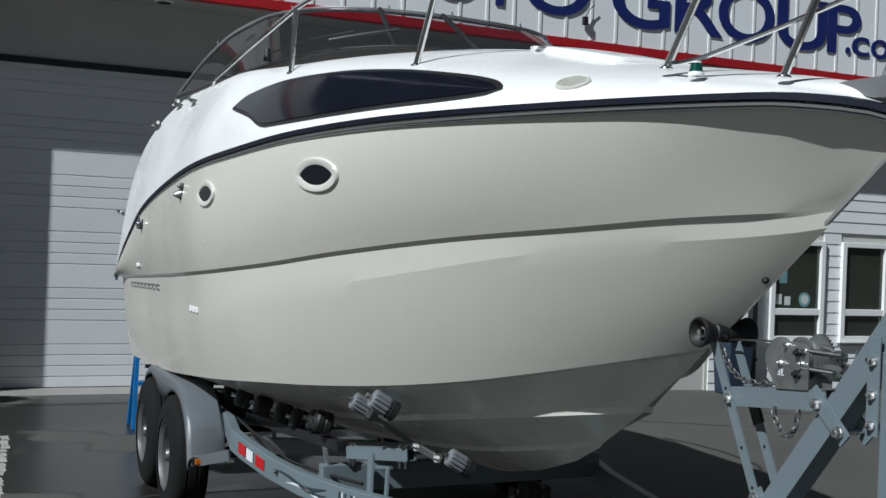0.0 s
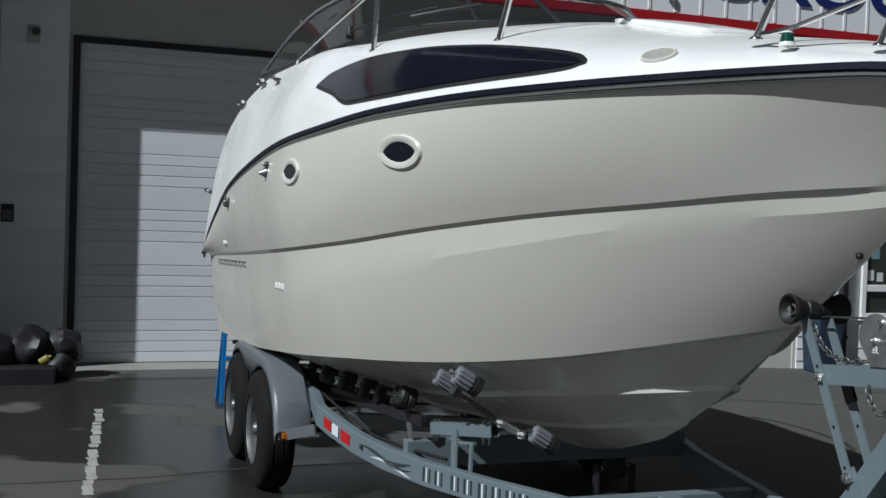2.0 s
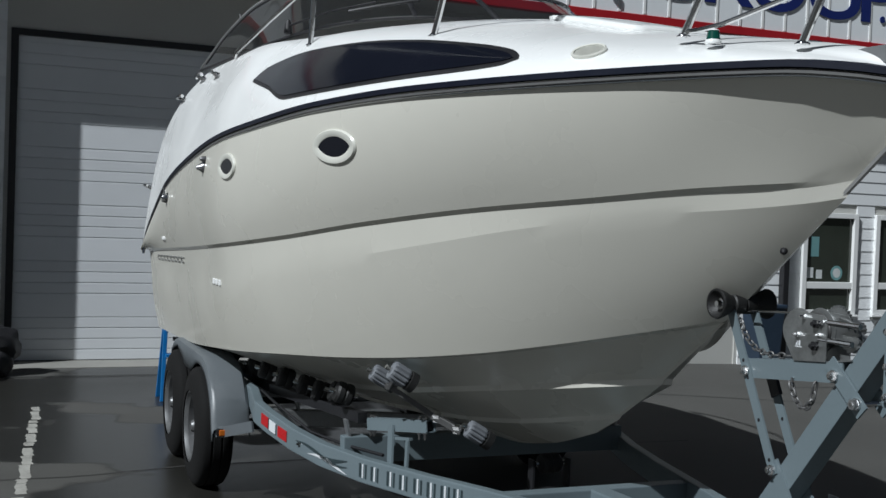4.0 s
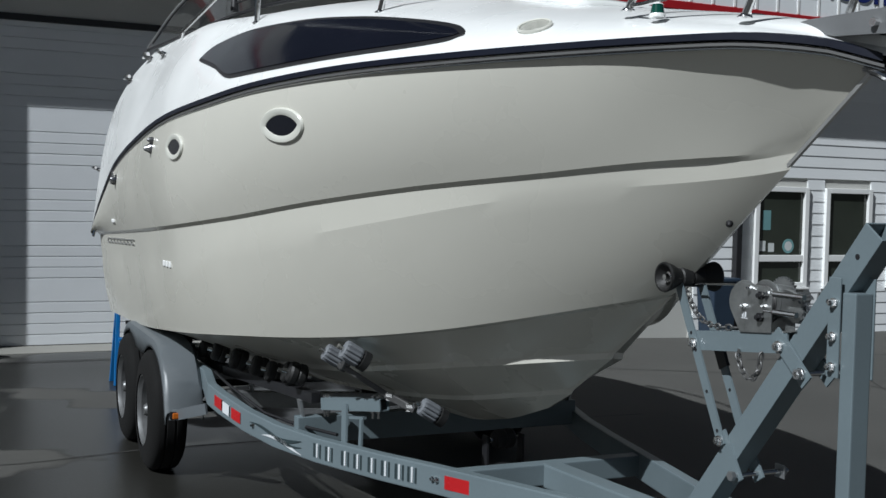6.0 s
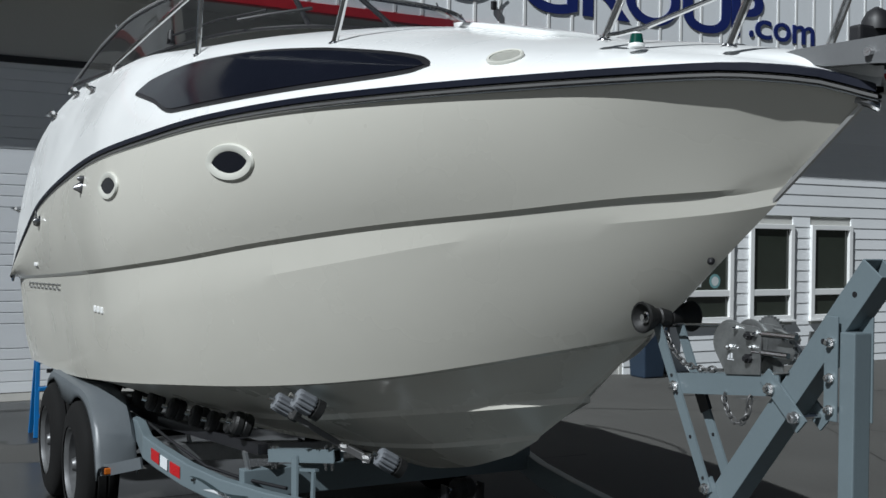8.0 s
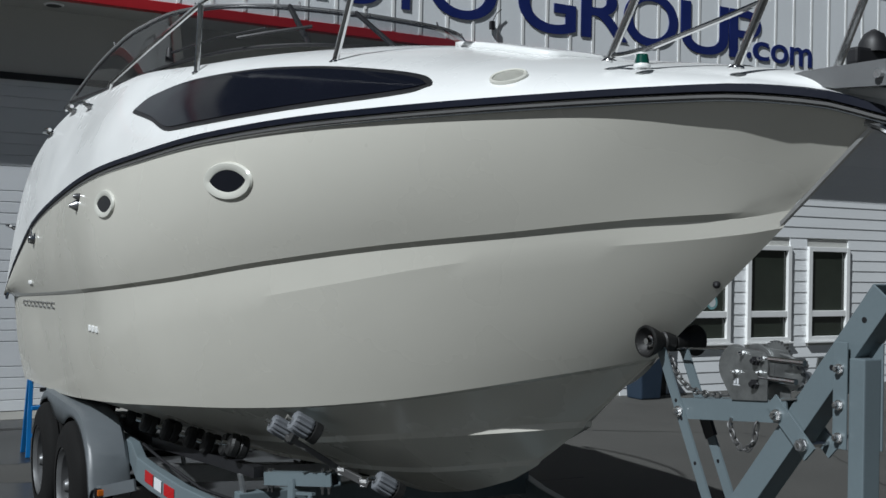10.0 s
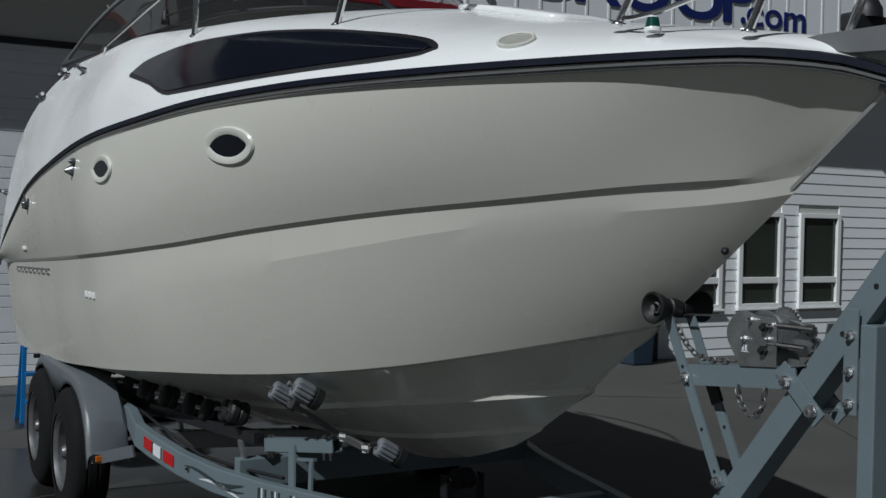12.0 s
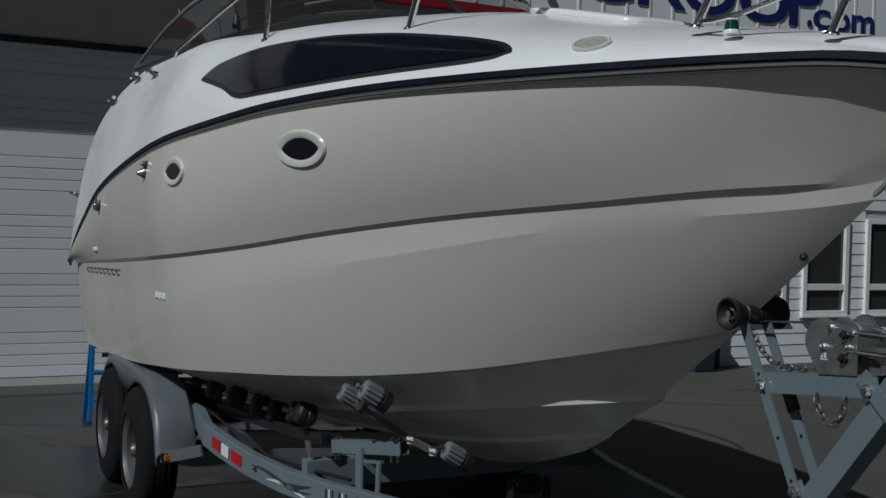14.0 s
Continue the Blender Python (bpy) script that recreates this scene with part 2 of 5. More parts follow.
# recessed can lights
for y in (-2.6, -0.55, 5.4):
    can = thing("recessed_light", "unlit round recessed light in the soffit", "light", "soffit lights", (XF - 0.33, y, ZF))
    part("trim_ring", lathe(bmesh.new(), (0, 0, -0.012), (0, 0, 0.002), ((0, 0.085), (0.5, 0.095), (1, 0.1)), 24), WHITETRIM, can)
    part("can", lathe(bmesh.new(), (0, 0, -0.014), (0, 0, -0.010), ((0, 0.075), (1, 0.075)), 24), BLACK, can, "dark recessed can")

# overhead door: one slat after another
door = structure("door_1", boxes(((XG - 0.09, DOOR[0], 0), (XG - 0.05, DOOR[1], DOOR[2]))), PANEL, "white sectional overhead garage door, closed")
def slat_mesh(h):
    return box(bmesh.new(), (0, DOOR[0] + 0.01, 0), (0.012, DOOR[1] - 0.01, h - 0.006))


RIB = 0.1115
kinds = {h: part("slat", slat_mesh(h), PANEL, door, bevel=0.005) for h in (RIB, 0.248)}
z, used = 0.07, set()
for i in range(30):
    h = 0.248 if i % 4 == 0 and i else RIB
    if z + h > DOOR[2]:
        break
    o = new("slat", kinds[h].data) if h in used else kinds[h]
    used.add(h)
    o.parent, o.location = door, (XG - 0.05, 0, z)
    z += h
part("slat", slat_mesh(DOOR[2] - z), PANEL, door, bevel=0.005).location = (XG - 0.05, 0, z)
part("bottom_seal", boxes(((XG - 0.1, DOOR[0], 0.03), (XG - 0.04, DOOR[1], 0.07))), BLACK, door, "black rubber bottom seal")
bm = boxes(((XG - 0.1, DOOR[0] - 0.06, 0.0), (XG + 0.012, DOOR[0] + 0.01, DOOR[2] + 0.035)), ((XG - 0.1, DOOR[1] - 0.01, 0.0), (XG + 0.025, DOOR[1] + 0.09, DOOR[2] + 0.035)), ((XG - 0.1, DOOR[0] + 0.01, DOOR[2] - 0.03), (XG + 0.012, DOOR[1] - 0.01, DOOR[2] + 0.035)))
structure("trim_door", bm, BLACK, "black door jambs and header")
structure("door_sill", boxes(((XG - 0.3, DOOR[0] - 0.1, -0.1), (XG + 0.5, DOOR[1], 0.064))), material("pale concrete sill", (0.24, 0.235, 0.215), 0.8, vary=0.15, scale=2), "pale concrete sill before the garage door")


def board(y0, y1, z, h, wall, x):
    bm = bmesh.new()
    vs = [bm.verts.new(p) for p in ((-0.01, y0, 0), (0.014, y0, 0), (0.004, y0, h), (-0.01, y0, h), (-0.01, y1, 0), (0.014, y1, 0), (0.004, y1, h), (-0.01, y1, h))]
    for f in ((0, 1, 2, 3), (7, 6, 5, 4), (0, 4, 5, 1), (1, 5, 6, 2), (2, 6, 7, 3), (3, 7, 4, 0)):
        bm.faces.new([vs[k] for k in f])
    o = part("siding_board", bm, SIDING, wall)
    o.location = (x, 0, z)
    return o


for i in range(22):
    board(-2.95, DOOR[0] - 0.1, -0.02 + 0.185 * i, 0.19, garage_wall, XG - 0.01)

# office windows, by their left and right edges
WINDOWS = ((7.72, 8.66), (8.97, 9.84), (10.19, 11.06))
W_TOP, W_MID, W_LOW = 1.95, 0.96, 0.56
for k in range(26):
    z, h = -0.16 + 0.16 * k, 0.165
    spans = [(6.75, 18.0)] if z + h < W_LOW - 0.02 or z > W_TOP - 0.02 else [(6.75, 7.72), (8.66, 8.97), (9.84, 10.19), (11.06, 18.0)]
    for y0, y1 in spans:
        board(y0, y1, z, h, office_wall, XW - 0.02)
STICKER = material("pale paper", (0.55, 0.58, 0.58), 0.7)
TEAL = material("teal paper", (0.15, 0.30, 0.31), 0.7)
for n, (y0, y1) in enumerate(WINDOWS):
    win = tagged(new("window_%d" % (n + 1)), "white-framed office window, large pane over a low pane", "window", "office windows", "structure")
    win.location = (XW, 0, 0)
    bm = boxes(((-0.03, y0, W_LOW), (0.035, y0 + 0.075, W_TOP)), ((-0.03, y1 - 0.075, W_LOW), (0.035, y1, W_TOP)), ((-0.03, y0 + 0.075, W_TOP - 0.07), (0.035, y1 - 0.075, W_TOP)), ((-0.03, y0 + 0.075, W_LOW), (0.035, y1 - 0.075, W_LOW + 0.065)), ((-0.03, y0 + 0.075, W_MID - 0.045), (0.03, y1 - 0.075, W_MID + 0.045)))
    part("window_frame", bm, WHITETRIM, win, bevel=0.006)
    part("window_sill", boxes(((0.0, y0 - 0.03, W_LOW - 0.03), (0.06, y1 + 0.03, W_LOW - 0.002))), WHITETRIM, win, bevel=0.005)
    part("pane", boxes(((-0.022, y0 + 0.07, W_MID + 0.04), (-0.012, y1 - 0.07, W_TOP - 0.06))), DARKGLASS, win)
    part("pane", boxes(((-0.022, y0 + 0.07, W_LOW + 0.06), (-0.012, y1 - 0.07, W_MID - 0.04))), DARKGLASS, win)
    if n == 0:
        for a, b, c, d, m in ((0.16, 1.35, 0.30, 1.62, TEAL), (0.10, 1.06, 0.22, 1.20, STICKER), (0.27, 1.05, 0.37, 1.17, STICKER)):
            part("notice", boxes(((-0.012, y0 + a, b), (-0.009, y0 + c, d))), m, win, "paper notice stuck inside the pane")
        part("sticker", lathe(bmesh.new(), (-0.012, y0 + 0.62, 1.13), (-0.008, y0 + 0.62, 1.13), ((0, 0.10), (1, 0.10)), 24), TEAL, win, "round pale decal")
        part("sticker", lathe(bmesh.new(), (-0.009, y0 + 0.62, 1.13), (-0.006, y0 + 0.62, 1.13), ((0, 0.065), (1, 0.065)), 24), STICKER, win, "round pale decal")

# downpipe and bin at the office corner
pipe_thing = thing("downpipe", "black square downpipe on the office wall", "pipe", at=(XW + 0.08, 7.38, -0.1))
part("pipe", boxes(((-0.05, -0.045, 0), (0.05, 0.045, 4.16))), BLACK, pipe_thing, bevel=0.012)
for z in (0.4, 2.0, 3.4):
    part("bracket", boxes(((-0.09, -0.06, z), (0.056, 0.06, z + 0.04))), BLACK, pipe_thing)
bin_t = thing("waste_bin", "dark blue waste bin beside the office wall", "bin", at=(-4.85, 6.88, -0.10))
DKBLUE = material("dark blue plastic", (0.018, 0.032, 0.055), 0.5, vary=0.15)
bm = bmesh.new()
lo = [bm.verts.new((sx * 0.15, sy * 0.16, 0.0)) for sx, sy in ((-1, -1), (1, -1), (1, 1), (-1, 1))]
hi = [bm.verts.new((sx * 0.19, sy * 0.2, 0.78)) for sx, sy in ((-1, -1), (1, -1), (1, 1), (-1, 1))]
bm.faces.new(lo[::-1]), bm.faces.new(hi)
for i in range(4):
    bm.faces.new((lo[i], lo[(i + 1) % 4], hi[(i + 1) % 4], hi[i]))
part("body", bm, DKBLUE, bin_t, bevel=0.02)
part("lid", boxes(((-0.21, -0.22, 0.78), (0.21, 0.22, 0.83))), DKBLUE, bin_t, bevel=0.015)


# sign lettering
def letter(char, y0, y1, z0, z1, parent, mat):
    cu = bpy.data.curves.new("letter", "FONT")
    cu.body, cu.extrude, cu.offset = char, 0.007, 0.010
    ob = bpy.data.objects.new("letter", cu)
    scene.collection.objects.link(ob)
    me = bpy.data.meshes.new_from_object(ob)
    bpy.data.objects.remove(ob)
    xs, ys = [v.co.x for v in me.vertices], [v.co.y for v in me.vertices]
    x0, x1, b0, b1 = min(xs), max(xs), min(ys), max(ys)
    for v in me.vertices:
        v.co = Vector((v.co.z, y0 + (v.co.x - x0) / (x1 - x0) * (y1 - y0), z0 + (v.co.y - b0) / (b1 - b0) * (z1 - z0)))
    me.materials.append(mat)
    o = new("letter", me)
    o.parent = parent
    return o


sign = thing("sign_lettering", "raised dark blue capital letters on the fascia", "sign", at=(XF + 0.0105, 0, 0))
for char, y0, y1, z0, z1 in (("A", 1.36, 2.20, 4.46, 5.10), ("U", 2.27, 2.88, 4.45, 5.10), ("T", 2.90, 3.42, 4.46, 5.10), ("O", 3.45, 4.36, 4.44, 5.12),
                             ("G", 4.66, 5.50, 4.42, 5.16), ("R", 5.58, 6.31, 4.44, 5.10), ("O", 6.24, 7.12, 4.43, 5.12), ("U", 7.18, 8.00, 4.43, 5.10), ("P", 8.02, 8.59, 4.45, 5.10),
                             (".", 8.34, 8.42, 4.46, 4.55), ("c", 8.45, 8.75, 4.45, 4.71), ("o", 8.79, 9.11, 4.45, 4.71), ("m", 9.15, 9.57, 4.45, 4.71)):
    letter(char, y0, y1, z0, z1, sign, BLUE)
# dome light unit on the fascia
flood = thing("floodlight", "black dome-topped light unit fixed to the fascia", "light", at=(XF + 0.05, 10.82, 4.54))
part("housing", boxes(((0.0, -0.62, 0.0), (0.22, 0.62, 0.26))), BLACK, flood, bevel=0.05)
part("dome", lathe(bmesh.new(), (0.10, -0.15, 0.22), (0.10, -0.15, 0.56), ((0, 0.22), (0.4, 0.21), (0.8, 0.14), (1, 0.03)), 24), BLACK, flood, smooth=True)
part("lens", boxes(((0.21, 0.1, 0.12), (0.23, 0.42, 0.22))), STEEL, flood, "small bright lens")
part("bracket", boxes(((-0.05, -0.1, -0.1), (0.2, 0.1, 0.02))), BLACK, flood)
for y in (4.28,):
    hook = thing("wall_hook", "small dark cable fixing on the fascia", "fixing", at=(XF + 0.02, y, 4.41))
    part("clip", boxes(((0, -0.03, -0.05), (0.05, 0.03, 0.05))), BLACK, hook, bevel=0.01)
    part("cable", pipe(bmesh.new(), [(0.03, 0.0, 0.04), (0.03, 0.05, 0.14), (0.03, 0.12, 0.2)], 0.006), BLACK, hook)

# fittings on the garage wall
wl_t = thing("wall_light", "pale security light fitting on the garage wall", "light", at=(XG + 0.01, -2.64, 3.42))
part("plate", boxes(((-0.01, -0.06, -0.1), (0.02, 0.06, 0.08))), WHITEWALL, wl_t, bevel=0.006)
part("head", lathe(bmesh.new(), (0.02, 0.0, 0.03), (0.085, 0.02, 0.01), ((0, 0.03), (0.3, 0.045), (1, 0.05)), 16), WHITEWALL, wl_t, smooth=True)
part("lens", lathe(bmesh.new(), (0.085, 0.02, 0.01), (0.095, 0.023, 0.007), ((0, 0.043), (1, 0.04)), 16), BLACK, wl_t)
key = thing("keypad", "dark door control box on the siding", "control box", at=(XG + 0.01, -2.85, 1.6))
part("case", boxes(((0, -0.06, -0.09), (0.06, 0.06, 0.09))), BLACK, key, bevel=0.01)
part("cover", boxes(((0.058, -0.045, -0.07), (0.068, 0.045, 0.03))), material("grey plastic", (0.1, 0.1, 0.1), 0.5), key)

# white parking line, worn into short dashes of paint
LINE = material("worn white road paint", (0.30, 0.295, 0.27), 0.8, vary=0.35, scale=6, fine=50)
pl = thing("parking_line", "worn white painted parking line on the yard", "road marking")
rnd = random.Random(4)
x = -2.85
while x < 6.0:
    w = rnd.uniform(0.10, 0.42)
    bm = bmesh.new()
    n, z = 7, 0.004
    y = -2.02 - 0.062 * (x + 2.84)
    left = [(x + w * i / n, y - 0.032 + rnd.uniform(-0.008, 0.008), z + ground_z(x, y)) for i in range(n + 1)]
    right = [(x + w * i / n, y + 0.032 + rnd.uniform(-0.008, 0.008), z + ground_z(x, y)) for i in range(n + 1)]
    sheet(bm, [left, right])
    part("paint_patch", bm, LINE, pl)
    x += w + rnd.choice((0.006, 0.012, 0.03, 0.07))
SEAM = material("dark joint filler", (0.035, 0.034, 0.032), 0.9, vary=0.3)


def seam(pts, w):
    bm = bmesh.new()
    rows = []
    for a, b in zip(pts, pts[1:]):
        n = 14
        for i in range(n):
            p = Vector(a).lerp(Vector(b), i / n)
            d = (Vector(b) - Vector(a)).normalized()
            o = Vector((-d.y, d.x)) * (w / 2 + rnd.uniform(-0.003, 0.003))
            q = Vector((p.x + rnd.uniform(-0.008, 0.008), p.y + rnd.uniform(-0.008, 0.008)))
            rows.append([(q.x - o.x, q.y - o.y, ground_z(q.x, q.y) + 0.003), (q.x + o.x, q.y + o.y, ground_z(q.x, q.y) + 0.003)])
    sheet(bm, rows)
    return bm


for pts, w in (([(-0.42, -6), (-0.35, -1.9), (-0.5, -1.1), (-0.5, 3.0)], 0.018), ([(-2.9, 3.2), (-2.05, 5.9), (-0.6, 6.2), (3, 7.5)], 0.016), ([(-3.2, 6), (-3.25, 8.1), (-2.7, 8.7), (-2.2, 16)], 0.02), ([(-4.15, -9), (-4.15, 3.2)], 0.02), ([(-1.9, 6.5), (0.5, 4.9), (3.2, 4.2)], 0.014)):
    structure("ground_joint", seam(pts, w), SEAM, "dark joint across the concrete yard")
# dark heap by the garage
heap = thing("sack_heap", "dark heap of black sacks on a low black tray", "sacks", at=(-4.28, -2.72, 0.0))
part("tray", boxes(((-0.3, -0.45, 0.03), (0.3, 0.36, 0.2))), BLACK, heap, bevel=0.02)
for k, (x, y, z, r) in enumerate(((0.0, -0.2, 0.32, 0.2), (-0.05, 0.12, 0.36, 0.2), (-0.1, 0.42, 0.34, 0.19), (0.0, 0.4, 0.17, 0.15))):
    bm = bmesh.new()
    bmesh.ops.create_icosphere(bm, subdivisions=3, radius=r)
    for v in bm.verts:
        q = v.co * 7 + Vector((k * 5.1, 0, 0))
        v.co *= 1 + 0.28 * noise.noise(q) + 0.12 * noise.noise(q * 2.6)
        v.co += Vector((x, y, z))
    part("sack", bm, BLACK, heap, smooth=True)
part("bottle", lathe(bmesh.new(), (0.24, 0.22, 0.24), (0.26, 0.32, 0.30), ((0, 0.03), (0.7, 0.035), (0.8, 0.015), (1, 0.012)), 12), material("yellow plastic", (0.25, 0.22, 0.05), 0.4), heap, "dull yellow bottle")

# blue step stool behind the wheels
stool = thing("step_ladder", "small blue steel step ladder behind the trailer", "ladder", at=(-3.1, -0.88, 0.0))
SKY = material("blue enamel", (0.012, 0.13, 0.36), 0.4, vary=0.15)
for y in (-0.07, 0.30):
    for tilt in (0.14, -0.14):
        bm = bmesh.new()
        bar(bm, (tilt, y - 0.04 * (y < 0), 0.0), (0, y, 0.87), 0.03, 0.035, up=(0, 1, 0))
        part("rail", bm, SKY, stool, bevel=0.004)
for i in range(3):
    z = 0.16 + 0.22 * i
    part("tread", boxes(((0.14 - 0.175 * z - 0.05, -0.085, z), (0.14 - 0.175 * z + 0.06, 0.285, z + 0.03))), SKY, stool, bevel=0.005)
part("spreader", rod(bmesh.new(), (-0.075, -0.085, 0.36), (0.075, -0.085, 0.36), 0.008), SKY, stool)
part("top_hook", pipe(bmesh.new(), [(0, -0.07, 0.83), (0.03, -0.03, 0.82), (0.03, 0.0, 0.85)], 0.010), SKY, stool)

# ---- the boat: lines of the hull, by their way from the transom to the stem ----
XT = -2.08
knuckle_z = curve([(-2.08, 1.335), (0.71, 1.471), (1.64, 1.544), (2.35, 1.629), (2.93, 1.696), (3.38, 1.740), (3.75, 1.781), (3.92, 1.794), (4.01, 1.801), (4.15, 1.83)])


def knuckle_y(x):
    return 1.25 if x < 0.3 else 1.25 * (1 - min((x - 0.3) / 3.85, 1) ** 2.15)


HULL = {  # end on the stem, half-breadths, heights
    "keel": (2.72, curve([(0, 0.0), (1, 0.0)]), curve([(-2.08, 0.56), (0.8, 0.56), (1.88, 0.60), (2.3, 0.67), (2.72, 0.80)])),
    "strake_low": (2.88, curve([(-2.08, 0.42), (1.0, 0.37), (2.0, 0.275), (2.5, 0.175), (2.88, 0.0)]), curve([(-2.08, 0.62), (0.5, 0.62), (1.6, 0.69), (2.3, 0.77), (2.88, 0.885)])),
    "strake_low_lip": (2.90, lambda x: HULL["strake_low"][1](x) + 0.010 * step(2.95, 2.3, x), lambda x: HULL["strake_low"][2](x) + 0.020),
    "strake": (3.17, curve([(-2.08, 0.80), (0.5, 0.74), (1.7, 0.555), (2.5, 0.375), (2.9, 0.228), (3.17, 0.0)]), curve([(-2.08, 0.68), (0.0, 0.70), (1.5, 0.80), (2.5, 0.95), (3.17, 1.07)])),
    "strake_lip": (3.19, lambda x: HULL["strake"][1](x) + 0.012 * step(3.2, 2.5, x), lambda x: HULL["strake"][2](x) + 0.024),
    "chine_flat": (3.545, lambda x: max(HULL["chine"][1](x) - 0.045, 0.0), lambda x: HULL["chine"][2](x) - 0.006),
    "chine": (3.56, lambda x: 1.15 if x < 0 else 1.15 * (1 - min(x / 3.56, 1) ** 2.25), curve([(-2.08, 0.74), (-0.59, 0.800), (0.4, 0.879), (0.74, 0.908), (1.35, 0.967), (1.88, 1.018), (2.3, 1.070), (2.7, 1.138), (3.0, 1.206), (3.25, 1.270), (3.45, 1.324), (3.56, 1.357)])),
    "crease": (4.10, lambda x: knuckle_y(x) - (0.030 + 0.006 * step(1.2, 3.2, x) + 0.014 * step(3.0, 3.8, x)), curve([(-2.08, 1.17), (0.76, 1.314), (1.99, 1.460), (2.68, 1.569), (3.15, 1.649), (3.59, 1.709), (3.85, 1.735), (4.02, 1.758), (4.10, 1.775)])),
    "knuckle": (4.13, lambda x: knuckle_y(x) - 0.012 * step(4.13, 3.88, x), lambda x: knuckle_z(x)),
    "foot": (4.15, lambda x: knuckle_y(x) + 0.007 * step(4.13, 3.88, x), lambda x: knuckle_z(x) + 0.016),
    "sheer": (4.45, lambda x: 1.29 if x < 0.3 else 1.29 * (1 - (min((x - 0.3) / 4.15, 1)) ** 2.5) + 0.035 * step(3.6, 4.2, x) * step(4.45, 4.2, x), curve([(-2.08, 1.35), (-1.82, 1.50), (-1.4, 1.67), (-0.82, 1.85), (0.0, 1.97), (0.92, 2.055), (1.55, 2.09), (2.2, 2.13), (2.9, 2.15), (3.6, 2.153), (4.1, 2.147), (4.3, 2.125), (4.45, 2.07)])),
}


def hull_point(line, s, out=0.0):
    xe, fy, fz = HULL[line]
    x = XT + (xe - XT) * (1 - (1 - s) ** 1.25)
    return Vector((x, -(fy(x) - fy(xe) * s ** 8 + out), fz(x)))


def hull_rows(n=72):
    names = list(HULL)
    rows = []
    for i in range(n + 1):
        s, row = i / n, []
        for a, b in zip(names, names[1:]):
            p, q = hull_point(a, s), hull_point(b, s)
            k = {"chine": 8, "foot": 8, "crease": 2, "strake_lip": 3, "strake_low_lip": 3}.get(a, 1)
            belly = {"chine": 0.012, "foot": 0.036}.get(a, 0.0) * (1 - (2.5 * s ** 7 if a == "foot" else s ** 3))
            for j in range(k):
                t = j / k
                r = p.lerp(q, t)
                r.y -= belly * 4 * t * (1 - t) * min(1, abs(p.y) * 3)
                row.append(r)
        row.append(hull_point("sheer", s))
        rows.append(row)
    return rows


boat = thing("motor_cruiser", "cream and white fibreglass cabin cruiser resting on a trailer", "boat")
rows = hull_rows()
bm = bmesh.new()
for sign in (1, -1):
    sheet(bm, [[(p.x, p.y * sign, p.z) for p in r] for r in rows])
bm.verts.ensure_lookup_table()
bmesh.ops.remove_doubles(bm, verts=bm.verts, dist=0.0008)
tr = [(p.x, p.y, p.z) for p in rows[0]] + [(p.x, -p.y, p.z) for p in rows[0][::-1]]
bm.faces.new([bm.verts.new(p) for p in tr])
hull = part("hull", bm, GEL, boat, "cream gelcoat hull with a recessed styling line", smooth=True, sharp=8)

# deck and cabin moulding
shoulder_in = curve([(-2.08, 0.03), (-1.4, 0.08), (-0.6, 0.17), (0.3, 0.24), (1.5, 0.28), (2.7, 0.25), (3.5, 0.18), (4.1, 0.10), (4.45, 0.02)])
shoulder_z = curve([(-2.08, 1.40), (-1.97, 1.78), (-1.7, 2.12), (-1.3, 2.34), (-0.8, 2.50), (-0.3, 2.57), (0.6, 2.58), (1.5, 2.52), (2.2, 2.45), (2.75, 2.38), (3.3, 2.30), (3.9, 2.225), (4.2, 2.17), (4.45, 2.10)])
crown_z = curve([(0.3, 2.66), (1.6, 2.64), (2.2, 2.585), (2.7, 2.505), (3.25, 2.385), (3.65, 2.315), (4.0, 2.25), (4.3, 2.18), (4.45, 2.13)])
sheer_y, sheer_z = HULL["sheer"][1], HULL["sheer"][2]


def deck_row(x):
    ys, zs = sheer_y(x) + 0.012, sheer_z(x) + 0.005
    yk, zk = max(sheer_y(x) - shoulder_in(x), 0.0), shoulder_z(x)
    row = []
    for j in range(9):
        t = j / 8
        y = ys + (yk - ys) * (t ** 1.5)
        row.append(Vector((x, -y, zs + (zk - zs) * (1 - (1 - t) ** 1.15))))
    return row, yk, zk


bm = bmesh.new()
xs = [XT + (4.47 - XT) * (1 - (1 - i / 90) ** 1.2) for i in range(91)]
for sign in (1, -1):
    sheet(bm, [[(p.x, p.y * sign, p.z) for p in deck_row(x)[0]] for x in xs])
    # side deck and crown, forward of the cockpit
    top = []
    for x in [q for q in xs if q > 0.25]:
        _, yk, zk = deck_row(x)
        zc = max(crown_z(x), zk)
        top.append([(x, -yk * sign * (1 - t / 8), zk + (zc - zk) * math.sin(t / 8 * math.pi / 2) ** 0.8) for t in range(9)])
    sheet(bm, top)
    # coaming round the cockpit
    co = []
    for x in [q for q in xs if q <= 0.3]:
        _, yk, zk = deck_row(x)
        co.append([(x, -yk * sign, zk), (x, -(yk - 0.05) * sign, zk + 0.01), (x, -(yk - 0.16) * sign, zk), (x, -(yk - 0.18) * sign, 1.25)])
    sheet(bm, co)
box(bm, (XT, -1.1, 1.2), (0.4, 1.1, 1.25))
box(bm, (XT, -1.1, 1.2), (XT + 0.08, 1.1, 1.75))
box(bm, (0.32, -0.98, 1.2), (0.36, 0.98, 2.6))
bmesh.ops.remove_doubles(bm, verts=bm.verts, dist=0.0008)
part("deck", bm, DECK, boat, "glossy white deck and cabin moulding", smooth=True)


